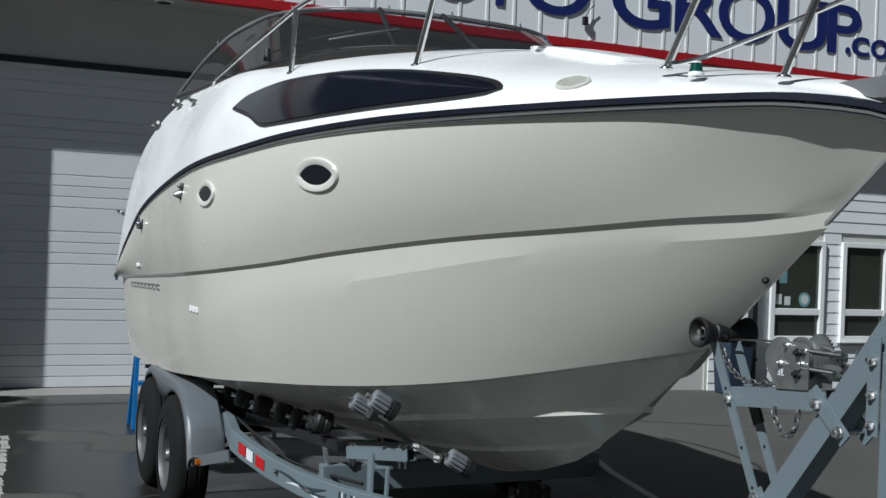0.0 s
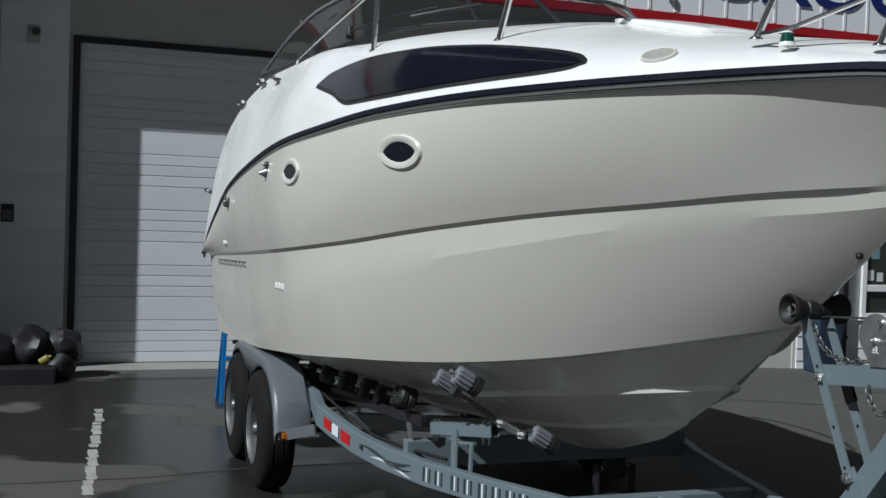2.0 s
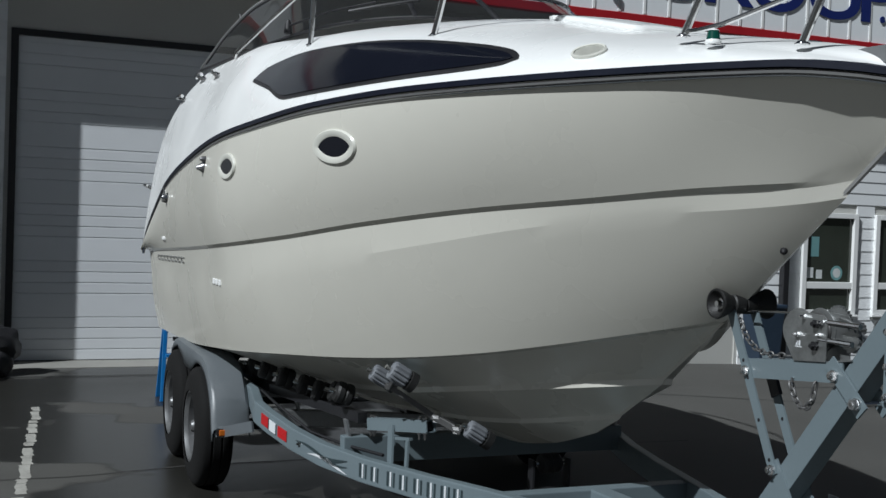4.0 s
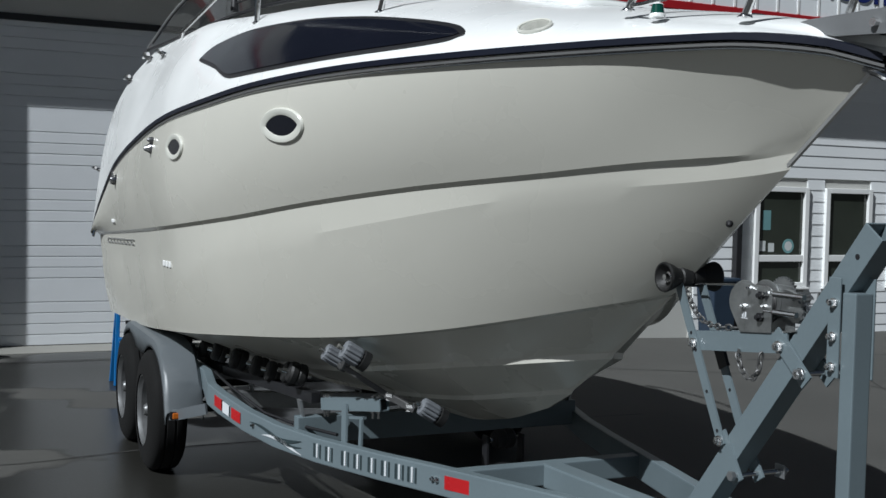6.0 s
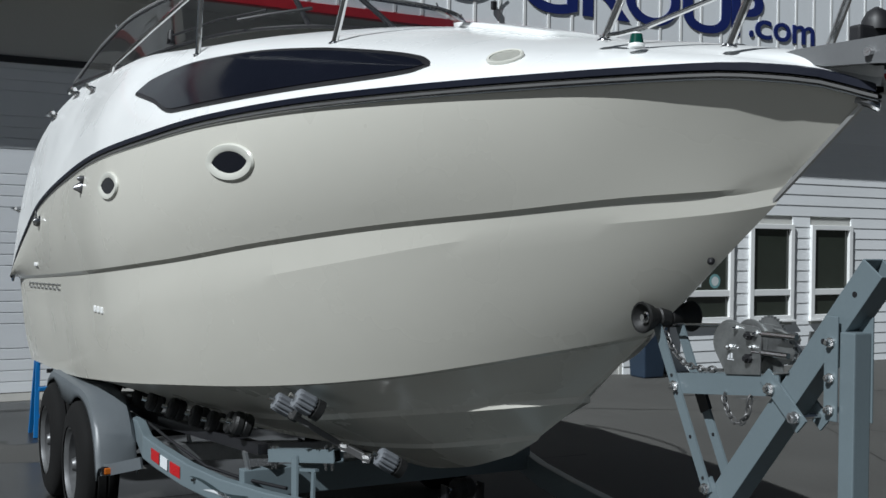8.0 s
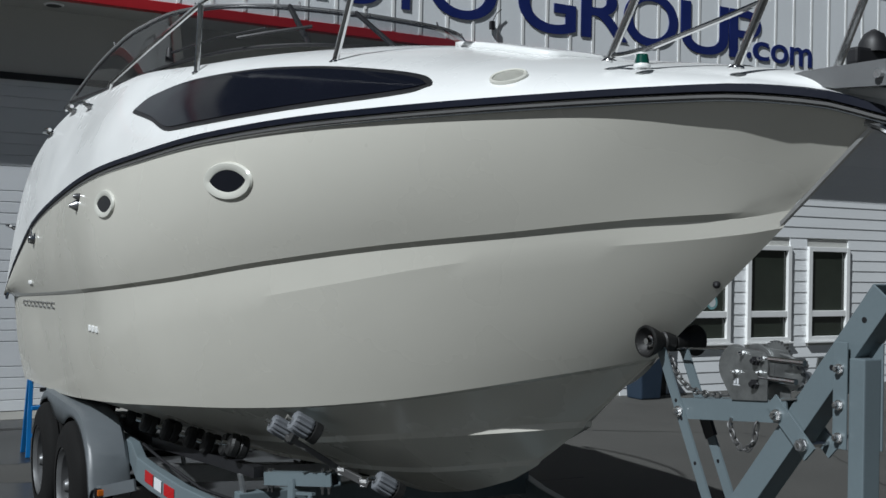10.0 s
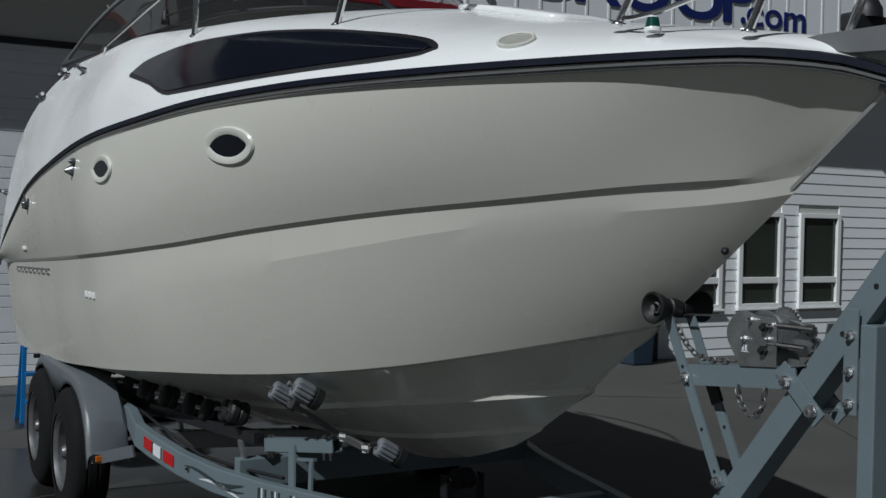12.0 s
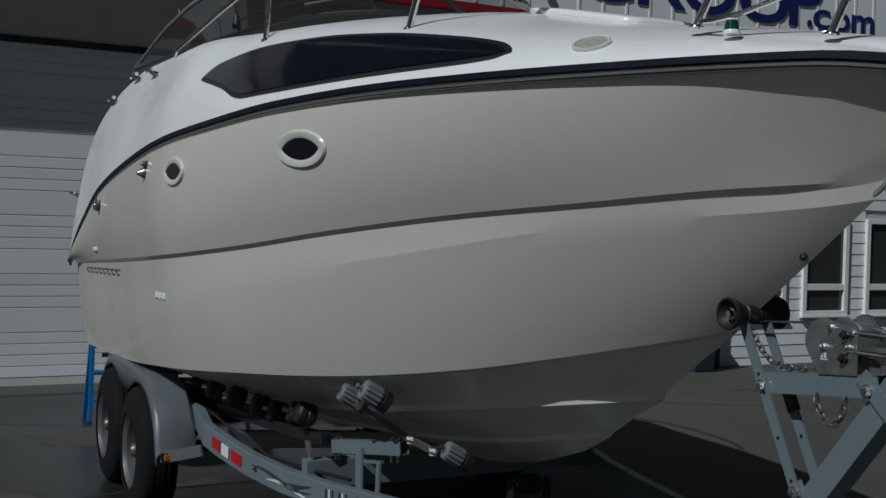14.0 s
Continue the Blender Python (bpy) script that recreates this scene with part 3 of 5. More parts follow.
def side_strip(z0, z1, out, x0=XT, x1=4.45, n=80, both=True):
    bm = bmesh.new()
    for sign in ((1, -1) if both else (1,)):
        rows = []
        for i in range(n + 1):
            x = x0 + (x1 - x0) * (1 - (1 - i / n) ** 1.25)
            y, z = sheer_y(x), sheer_z(x)
            rows.append([(x, -(y - 0.01) * sign, z + z0), (x + 0.008 * (x > 4.3), -(y + out) * sign, z + z0 + 0.004), (x + 0.008 * (x > 4.3), -(y + out) * sign, z + z1 - 0.004), (x, -(y - 0.01) * sign, z + z1)])
        sheet(bm, rows)
    return bm


part("rub_rail", side_strip(-0.012, 0.016, 0.015), NAVY, boat, "navy rubber rub rail")
# grey strip between the navy rail and the thin bead
part("rail_band", side_strip(-0.029, -0.013, 0.008), material("plain grey", (0.10, 0.10, 0.10), 0.5), boat, "grey band below the rub rail")
part("rail_bead", side_strip(-0.035, -0.030, 0.006), STEEL, boat, "thin bright bead below the rub rail")


# ---- boat fittings ----
def hull_spot(x, z, out=0.0):
    """A place on the starboard topsides and its outward normal."""
    def y(u, v):
        lines = [HULL[n] for n in ("chine", "crease", "knuckle", "foot", "sheer")]
        belly = 0.036 * (1 - 2.5 * (1 - (1 - min((u - XT) / 6.53, 1)) ** 0.8) ** 7)
        for p, q, b in zip(lines, lines[1:], (0.012, 0, 0, belly)):
            z0, z1 = p[2](u), q[2](u)
            if v <= z1 or q is lines[-1]:
                t = (v - z0) / (z1 - z0)
                return -(p[1](u) + (q[1](u) - p[1](u)) * t + b * 4 * t * (1 - t))
    e = 0.03
    n = Vector((-(y(x + e, z) - y(x - e, z)) / (2 * e), 1.0, -(y(x, z + e) - y(x, z - e)) / (2 * e))).normalized() * -1
    return Vector((x, y(x, z), z)) + n * out, n


def deck_at(x, z, out=0.0):
    """A place on the starboard cabin side."""
    ys, zs = sheer_y(x) + 0.012, sheer_z(x) + 0.005
    yk, zk = max(sheer_y(x) - shoulder_in(x), 0.0), shoulder_z(x)
    q = min(max((z - zs) / (zk - zs), 0), 1)
    t = 1 - (1 - q) ** (1 / 1.15)
    return Vector((x + 0.2 * out, -(ys + (yk - ys) * t ** 1.5) - 0.85 * out, z + 0.5 * out))


win_top = curve([(1.235, 2.325), (1.33, 2.38), (1.75, 2.42), (2.13, 2.412), (2.53, 2.38), (2.88, 2.33), (3.15, 2.276), (3.22, 2.25), (3.245, 2.232)])
win_low = curve([(1.235, 2.315), (1.57, 2.247), (1.88, 2.174), (2.14, 2.177), (2.48, 2.184), (2.81, 2.192), (3.08, 2.199), (3.20, 2.208), (3.245, 2.228)])
for sign in (1, -1):
    cabin_window = boat
    for nm, grow, out, mat in (("side_window", 0.0, 0.006, BLACK), ("pane", -0.014, 0.010, TINT)):
        bm, rows = bmesh.new(), []
        for i in range(49):
            x = 1.235 - grow + (3.245 - 1.235 + 2 * grow) * (0.5 - 0.5 * math.cos(math.pi * i / 48))
            a, b = win_low(x) - grow, win_top(x) + grow
            if b < a:
                a = b = (a + b) / 2
            row = [deck_at(x, a + (b - a) * j / 6, out) for j in range(7)]
            rows.append([deck_at(x, a, -0.01)] + row + [deck_at(x, b, -0.01)])
        sheet(bm, [[(p.x, p.y * sign, p.z) for p in r] for r in rows])
        cabin_window = part(nm, bm, mat, cabin_window, "smoked cabin side window in a black frame" if nm == "side_window" else "", smooth=True)


def oval_frame(at, normal, up=(0, 0, 1)):
    n = Vector(normal).normalized()
    x = Vector(up).cross(n).normalized()
    return Matrix.Translation(at) @ Matrix((x, n.cross(x), n)).transposed().to_4x4()


def portlight(at, normal, w, h):
    m = oval_frame(at, normal)
    seg = 48

    def ring(a, b, z, point):
        out = []
        for i in range(seg):
            t = 2 * math.pi * i / seg
            out.append(m @ Vector((a * math.cos(t), b * math.sin(t) * abs(math.sin(t)) ** point, z)))
        return out
    bm = bmesh.new()
    rows = [ring(w, h, -0.015, 0.0), ring(w, h, 0.003, 0.0), ring(w * 0.95, h * 0.94, 0.010, 0.0), ring(w * 0.84, h * 0.78, 0.011, 0.15), ring(w * 0.74, h * 0.60, 0.006, 0.5), ring(w * 0.73, h * 0.58, 0.003, 0.55)]
    sheet(bm, [r + [r[0]] for r in rows])
    bmesh.ops.remove_doubles(bm, verts=bm.verts, dist=0.0005)
    grp = part("portlight", bm, DECK_CREAM, boat, "oval portlight with a rounded cream bezel", smooth=True)
    bm = bmesh.new()
    bm.faces.new([bm.verts.new(p) for p in ring(w * 0.74, h * 0.60, 0.004, 0.5)])
    part("pane", bm, TINT, grp, "dark pane")


DECK_CREAM = material("cream plastic", (0.62, 0.62, 0.56), 0.35, vary=0.04, coat=0.2)
for x, z, w, h in ((2.305, 1.95, 0.160, 0.073), (1.14, 1.893, 0.148, 0.066)):
    p, nn = hull_spot(x, z)
    for sg in (1, -1):
        portlight((p.x, p.y * sg, p.z), (nn.x, nn.y * sg, nn.z), w, h)

# small hull fittings
DULL = material("dull chrome", (0.30, 0.30, 0.31), 0.3, metal=0.9, vary=0.15)
bm = lathe(bmesh.new(), (0.61, -1.28, 1.905), (0.61, -1.345, 1.90), ((0, 0.034), (0.5, 0.030), (0.75, 0.018), (1, 0.010)), 16)
lathe(bm, (0.635, -1.28, 1.945), (0.635, -1.332, 1.948), ((0, 0.02), (0.7, 0.016), (1, 0.008)), 14)
part("fuel_vent", bm, DULL, boat, "small chrome tank vent", smooth=True)
bm = lathe(bmesh.new(), (-0.72, -1.29, 1.742), (-0.72, -1.345, 1.74), ((0, 0.034), (0.6, 0.034), (1, 0.024)), 16)
pipe(bm, [(-0.742, -1.325, 1.757), (-0.737, -1.33, 1.792), (-0.72, -1.33, 1.804), (-0.703, -1.33, 1.792), (-0.697, -1.325, 1.757)], 0.007)
part("shore_inlet", bm, STEEL, boat, "chrome lidded inlet", smooth=True)
for i in range(3):
    x = 0.53 + 0.068 * i
    y = hull_spot(x, 1.275)[0].y
    bm = boxes(((x - 0.022, y - 0.006, 1.258), (x + 0.022, y + 0.02, 1.292)))
    part("drain_cover", bm, WHITETRIM, boat, "small white scupper cover", bevel=0.006)
y = hull_spot(-1.02, 1.468)[0].y
bm = boxes(((-1.07, y - 0.008, 1.455), (-0.97, y + 0.03, 1.48)))
part("side_lamp", bm, WHITETRIM, boat, "small white lamp lens", bevel=0.008)
LOGO = material("plain grey lettering", (0.24, 0.24, 0.235), 0.4)
for i in range(8):
    x = -1.62 + 0.155 * i
    z = 1.300 + 0.0045 * i
    bm = bmesh.new()
    y = hull_spot(x + 0.05, z + 0.02)[0].y - 0.002
    for lo, hi in (((0, 0), (0.10, 0.007)), ((0.012, 0.027), (0.11, 0.034)), ((0.004, 0.007), (0.022, 0.027))):
        vs = [bm.verts.new((x + a + 0.012 * (b > 0.02), y - 0.002 - c, z + b)) for c in (0, 0.004) for a, b in ((lo[0], lo[1]), (hi[0], lo[1]), (hi[0], hi[1]), (lo[0], hi[1]))]
        for f in ((0, 1, 2, 3), (7, 6, 5, 4), (0, 4, 5, 1), (1, 5, 6, 2), (2, 6, 7, 3), (3, 7, 4, 0)):
            bm.faces.new([vs[k] for k in f])
    part("badge_bar", bm, LOGO, boat, "dark grey badge mark")

# round deck ventilator
m = oval_frame((3.485, -0.548, 2.236), (0.29, -0.48, 0.83))
bm = bmesh.new()
rows = [[m @ Vector((0.064 * k * math.cos(2 * math.pi * i / 32), 0.048 * k * math.sin(2 * math.pi * i / 32), z)) for i in range(33)] for k, z in ((1.0, -0.01), (1.0, 0.006), (0.93, 0.011), (0.84, 0.009), (0.82, 0.002))]
sheet(bm, rows)
vent = part("deck_vent", bm, DECK_CREAM, boat, "oval louvred deck ventilator", smooth=True)
bm = bmesh.new()
bm.faces.new([bm.verts.new(p - m.to_3x3() @ Vector((0, 0, 0.0015))) for p in rows[-1][:-1]])
part("vent_floor", bm, BLACK, vent, "dark vent opening")
for i in range(9):
    y = -0.034 + 0.0085 * i
    hw = 0.052 * math.sqrt(max(1 - (y / 0.04) ** 2, 0.02))
    bm = box(bmesh.new(), (-hw, y - 0.0017, 0.001), (hw, y + 0.0017, 0.006), m)
    part("louvre", bm, DECK_CREAM, vent)

# low hatch lid on the foredeck
bm = bmesh.new()
lid = []
for i in range(13):
    x = 2.62 + 0.62 * i / 12
    row = []
    for j in range(9):
        t = -1 + j / 4
        edge = 0.27 * (1 - 0.10 * (i / 12) - 0.06 * (abs(i - 6) / 6) ** 6)
        row.append((x, t * edge, crown_z(x) + 0.020 - 0.012 * t * t - 0.006 * (abs(i - 6) / 6) ** 6))
    lid.append(row)
sheet(bm, lid)
hatch = part("deck_hatch", bm, DECK, boat, "low white hatch lid on the foredeck", smooth=True)
hatch.modifiers.new("thickness", "SOLIDIFY").thickness = 0.03

# bow navigation light
GREEN = material("green lens", (0.006, 0.055, 0.04), 0.12, coat=0.5, bump=0)
c = (3.869, -0.335, 2.232)
nav = part("navigation_light", lathe(bmesh.new(), c, (c[0], c[1], c[2] + 0.012), ((0, 0.025), (0.6, 0.025), (1, 0.023)), 20), DECK, boat, "green starboard navigation light", smooth=True)
part("lens", lathe(bmesh.new(), (c[0], c[1], c[2] + 0.012), (c[0], c[1], c[2] + 0.040), ((0, 0.022), (1, 0.017)), 20), GREEN, nav, "green lens", smooth=True)
part("cap", lathe(bmesh.new(), (c[0], c[1], c[2] + 0.040), (c[0], c[1], c[2] + 0.044), ((0, 0.018), (1, 0.014)), 20), DECK, nav, smooth=True)

# bow rail
path = [(0.209, -1.075, 2.57), (0.235, -1.072, 2.60), (0.9, -1.035, 2.685), (1.62, -0.985, 2.775), (2.2, -0.87, 2.86), (2.75, -0.72, 2.92), (3.3, -0.56, 2.95), (3.95, -0.36, 2.955), (4.16, -0.295, 2.955), (4.5, -0.155, 2.95), (4.62, -0.08, 2.95), (4.66, 0, 2.95)]
rail = part("bow_rail", pipe(bmesh.new(), path + [(x, -y, z) for x, y, z in path[::-1][1:3]] + [(4.34, 0.215, 2.94), (4.31, 0.215, 2.90)], 0.0127), STEEL, boat, "stainless tube bow rail", smooth=True)
for sg in (1, -1):
    stands = (((1.594, -0.99, 2.47), (1.625, -0.985, 2.775)), ((2.572, -0.745, 2.40), (2.80, -0.705, 2.925)), ((3.732, -0.35, 2.272), (4.16, -0.30, 2.955)), ((4.10, -0.19, 2.215), (4.50, -0.16, 2.95)))
    for a, b in stands if sg > 0 else stands[3:]:
        part("stanchion", rod(bmesh.new(), (a[0], a[1] * sg, a[2]), (b[0], b[1] * sg, b[2]), 0.0127), STEEL, rail, smooth=True)
        bm = lathe(bmesh.new(), (a[0], a[1] * sg, a[2] - 0.002), (a[0], a[1] * sg, a[2] + 0.008), ((0, 0.023), (0.4, 0.022), (0.7, 0.016), (1, 0.014)), 18)
        part("base_flange", bm, STEEL, rail, smooth=True)
part("mid_rail", pipe(bmesh.new(), [(3.75, -0.349, 2.285), (3.80, -0.342, 2.283), (3.876, -0.31, 2.293), (4.05, -0.17, 2.372), (4.22, -0.07, 2.44), (4.30, 0, 2.46)], 0.0085), STEEL, rail, smooth=True)

# cleats and latches
def horn(name, x, y, z, s, up):
    n = Vector(up).normalized()
    m = oval_frame((x, y, z), n, (0, 0.2, 1))
    bm = bmesh.new()
    for k in (-1, 1):
        lathe(bm, m @ Vector((k * 0.3 * s, 0, -0.002)), m @ Vector((k * 0.28 * s, 0, 0.55 * s)), ((0, 0.22 * s), (0.3, 0.14 * s), (1, 0.12 * s)), 10)
    pipe(bm, [m @ Vector(p) for p in ((-s, 0, 0.5 * s), (-0.6 * s, 0, 0.6 * s), (0, 0, 0.62 * s), (0.6 * s, 0, 0.6 * s), (s, 0, 0.5 * s))], 0.13 * s)
    part(name, bm, STEEL, boat, "polished horn fitting", smooth=True)


horn("cleat", -0.46, -1.128, 2.505, 0.095, (0, -0.86, 0.5))
horn("cleat", -1.0, -1.160, 2.42, 0.095, (0, -0.93, 0.38))
horn("cleat", 0.02, -1.138, 2.485, 0.075, (0, -0.86, 0.5))
horn("cleat", -1.95, -1.262, 1.83, 0.08, (0, -0.95, 0.3))
horn("cleat", 3.98, -0.06, 2.225, 0.04, (0.15, 0, 1))

# stem strip, bow eyes
bm = bmesh.new()
rows = []
for i in range(13):
    z = 1.76 + (2.045 - 1.76) * i / 12
    x = 4.45 - (2.07 - z) * 1.25 + 0.004
    rows.append([(x - 0.010, -0.010, z), (x + 0.004, -0.006, z), (x + 0.006, 0, z), (x + 0.004, 0.006, z), (x - 0.010, 0.010, z)])
sheet(bm, rows)
part("stem_strip", bm, material("brushed stainless strip", (0.72, 0.72, 0.71), 0.35, metal=0.7, vary=0.1), boat, "polished steel stem strip", smooth=True)
bm = pipe(bmesh.new(), [(4.40, -0.02, 2.045), (4.44, -0.012, 2.03), (4.45, 0, 2.02), (4.44, 0.012, 2.03)], 0.01)
part("stem_cap", bm, STEEL, boat, "steel stem head fitting", smooth=True)
bm = lathe(bmesh.new(), (3.86, -0.024, 1.607), (3.868, -0.034, 1.598), ((0, 0.012), (0.6, 0.011), (1, 0.005)), 12)
part("thru_hull", bm, BLACK, boat, "small dark drain fitting", smooth=True)

# anchor roller on the stem head
GREYALU = material("dull grey aluminium", (0.17, 0.175, 0.18), 0.5, metal=0.2, vary=0.1)
bm = bmesh.new()
for y0, y1 in ((-0.075, -0.063), (0.063, 0.075)):
    side = [(4.15, 2.192), (4.24, 2.198), (4.60, 2.19), (4.72, 2.175), (4.74, 2.14), (4.66, 2.105), (4.50, 2.125), (4.34, 2.138), (4.24, 2.16)]
    a, b = [bm.verts.new((x, y0, z)) for x, z in side], [bm.verts.new((x, y1, z)) for x, z in side]
    bm.faces.new(a[::-1]), bm.faces.new(b)
    for i in range(len(side)):
        bm.faces.new((a[i], a[(i + 1) % len(side)], b[(i + 1) % len(side)], b[i]))
ank = part("anchor_roller", bm, GREYALU, boat, "grey channel anchor roller on the bow")
part("bed", boxes(((4.16, -0.062, 2.155), (4.62, 0.062, 2.17))), GREYALU, ank)
part("roller", lathe(bmesh.new(), (4.62, -0.06, 2.125), (4.62, 0.06, 2.125), ((0, 0.05), (0.5, 0.03), (1, 0.05)), 20), RUBBER, ank, "black rubber roller", smooth=True)
part("pin", rod(bmesh.new(), (4.49, -0.09, 2.155), (4.49, 0.09, 2.155), 0.012), STEEL, ank, smooth=True)
bm = boxes(((4.585, -0.085, 2.17), (4.60, 0.085, 2.26)))
part("retainer", bm, STEEL, ank, "chrome retaining bail", bevel=0.004)

# windshield
BASE = [(-0.62, -1.13, 2.585), (-0.2, -1.06, 2.60), (0.2, -1.0, 2.61), (0.9, -0.93, 2.61), (1.4, -0.75, 2.63), (1.68, -0.42, 2.645), (1.76, 0.0, 2.65)]
TOPL = [(-0.62, -1.128, 2.60), (-0.15, -1.03, 2.80), (0.3, -0.95, 2.895), (0.75, -0.84, 2.925), (1.05, -0.65, 2.925), (1.2, -0.35, 2.92), (1.24, 0.0, 2.92)]


def smooth_line(pts, n):
    f = [curve([(i, p[k]) for i, p in enumerate(pts)]) for k in range(3)]
    return [Vector((f[0](t), f[1](t), f[2](t))) for t in [(len(pts) - 1) * i / n for i in range(n + 1)]]


base_h, top_h = smooth_line(BASE, 36), smooth_line(TOPL, 36)
flip = lambda line: [Vector((p.x, -p.y, p.z)) for p in line[::-1][1:]]
base_l, top_l = base_h + flip(base_h), top_h + flip(top_h)
shield = part("windshield", pipe(bmesh.new(), top_l, 0.009), ALU, boat, "tinted wrap-round windshield in a thin frame", smooth=True)
for a, b in ((0, 29), (29, 35), (35, 72)):
    bm = bmesh.new()
    sheet(bm, [[p, p.lerp(q, 0.5) + Vector((0.012, 0, 0.006)), q] for p, q in zip(base_l[a:b + 1], top_l[a:b + 1])])
    o = part("pane", bm, SHIELD, shield, "grey tinted pane", smooth=True)
    o.visible_shadow = False
part("top_gasket", pipe(bmesh.new(), [p - Vector((-0.004, 0, 0.016)) for p in top_l[1:-1]], 0.006), BLACK, shield, smooth=True)
part("base_gasket", pipe(bmesh.new(), base_l, 0.010), BLACK, shield, smooth=True)
for k in (29, 35):
    part("mullion", pipe(bmesh.new(), [base_l[k], top_l[k]], 0.014), BLACK, shield, "dark slanted mullion", smooth=True)
for k in (8, 20, 30, 36, 44, 50, 56):
    part("snap_stud", rod(bmesh.new(), top_l[k], top_l[k] + Vector((-0.01, -0.006, 0.028)), 0.005, 8), STEEL, shield)
for pts, blade in (([(0.96, -0.945, 2.66), (1.29, -0.805, 2.70), (1.49, -0.635, 2.73)], [(1.46, -0.765, 2.675), (1.55, -0.64, 2.70), (1.605, -0.45, 2.74)]),):
    wp = part("wiper", pipe(bmesh.new(), pts, 0.006), BLACK, shield, "black windscreen wiper", smooth=True)
    part("blade", pipe(bmesh.new(), blade, 0.009), BLACK, wp, smooth=True)
    p = Vector(pts[0])
    part("pivot", lathe(bmesh.new(), p - Vector((0, 0, 0.04)), p + Vector((0, 0, 0.03)), ((0, 0.022), (0.7, 0.018), (1, 0.01)), 12), BLACK, wp, smooth=True)
# seats just visible through the side glass
bm = boxes(((-0.55, -0.75, 1.9), (-0.25, -0.2, 2.72)))
part("helm_seat_back", bm, material("pale vinyl", (0.6, 0.6, 0.57), 0.5), boat, "pale vinyl helm seat back", bevel=0.06)

# ---- trailer ----
trailer = thing("boat_trailer", "blue-grey tandem-axle boat trailer under the cruiser", "trailer")
RIM = material("silver wheel paint", (0.15, 0.153, 0.156), 0.4, metal=0.6, vary=0.15, scale=8)
REDREF = material("red reflective tape", (0.40, 0.012, 0.015), 0.3)
WHITEREF = material("white reflective tape", (0.62, 0.64, 0.66), 0.3)
AMBER = material("amber lens", (0.42, 0.11, 0.01), 0.15, coat=0.4, bump=0)
DECAL = material("dark decal", (0.03, 0.045, 0.05), 0.35)
CHAINSTEEL = material("dull chain steel", (0.14, 0.14, 0.14), 0.5, metal=0.8, vary=0.25)
ROLLGREY = material("grey roller rubber", (0.15, 0.16, 0.175), 0.55, vary=0.1)


def beam(pts, w, h):
    """A rectangular beam along points, mitred at its bends, w across and h upright."""
    bm, rows = bmesh.new(), []
    pts = [Vector(p) for p in pts]
    for i, p in enumerate(pts):
        d = (pts[min(i + 1, len(pts) - 1)] - pts[max(i - 1, 0)]).normalized()
        side = Vector((0, 0, 1)).cross(d).normalized()
        up = d.cross(side)
        rows.append([p + side * (w / 2 * a) + up * (h / 2 * b) for a, b in ((-1, -1), (1, -1), (1, 1), (-1, 1), (-1, -1))])
    vs = sheet(bm, rows)
    bm.faces.new(vs[0][:4][::-1]), bm.faces.new(vs[-1][:4])
    bmesh.ops.remove_doubles(bm, verts=bm.verts, dist=0.0002)
    return bm


RAIL = [(-2.25, -0.95, 0.59), (0.45, -0.95, 0.60), (0.84, -1.01, 0.588), (1.0, -0.985, 0.565), (1.24, -0.908, 0.515), (1.5, -0.83, 0.488), (1.84, -0.728, 0.483), (2.3, -0.59, 0.50), (2.65, -0.483, 0.52), (3.4, -0.262, 0.555), (4.62, -0.045, 0.60)]
rail_y, rail_z = curve([(p[0], p[1]) for p in RAIL]), curve([(p[0], p[2]) for p in RAIL])
for sg in (1, -1):
    part("frame_rail", beam([(x, y * sg, z) for x, y, z in RAIL], 0.05, 0.115), GREYPAINT, trailer, bevel=0.006)
for x, z, h in ((2.72, 0.525, 0.09), (1.62, 0.535, 0.13), (0.62, 0.52, 0.09), (-0.43, 0.52, 0.1), (-1.4, 0.53, 0.1), (-2.2, 0.56, 0.1)):
    y = -rail_y(x) - 0.02
    part("cross_member", beam([(x, -y, z), (x, 0, z - 0.06 * (x < 1)), (x, y, z)], 0.07, h), GREYPAINT if x > 1 else GALV, trailer, bevel=0.005)
part("tongue", beam([(2.72, 0, 0.52), (5.6, 0, 0.62)], 0.09, 0.1), GREYPAINT, trailer, bevel=0.008)
part("coupler", boxes(((5.55, -0.06, 0.58), (5.85, 0.06, 0.69))), GALV, trailer, bevel=0.03)
bm = bmesh.new()
bar(bm, (-2.5, -0.98, 0.60), (-2.5, -0.3, 0.60), 0.03, 0.03)
bar(bm, (-2.5, -0.9, 0.60), (-2.2, -0.9, 0.59), 0.05, 0.05)
part("rear_bar", bm, BLACK, trailer, "black rear light bar")


def on_rail(name, x0, x1, low, high, mat, label=""):
    """A thin plate on the rail's outer face between two places along it."""
    bm, rows, n = bmesh.new(), [], 5
    for i in range(n + 1):
        x = x0 + (x1 - x0) * i / n
        dx = (rail_y(x + 0.01) - rail_y(x - 0.01)) / 0.02
        nx, ny = dx / math.hypot(1, dx), -1 / math.hypot(1, dx)
        o = 0.0265
        c = rail_z(x)
        rows.append([(x + nx * (o - 0.003), rail_y(x) + ny * (o - 0.003), c + low), (x + nx * (o + 0.002), rail_y(x) + ny * (o + 0.002), c + low), (x + nx * (o + 0.002), rail_y(x) + ny * (o + 0.002), c + high), (x + nx * (o - 0.003), rail_y(x) + ny * (o - 0.003), c + high)])
    sheet(bm, rows)
    return part(name, bm, mat, trailer, label)


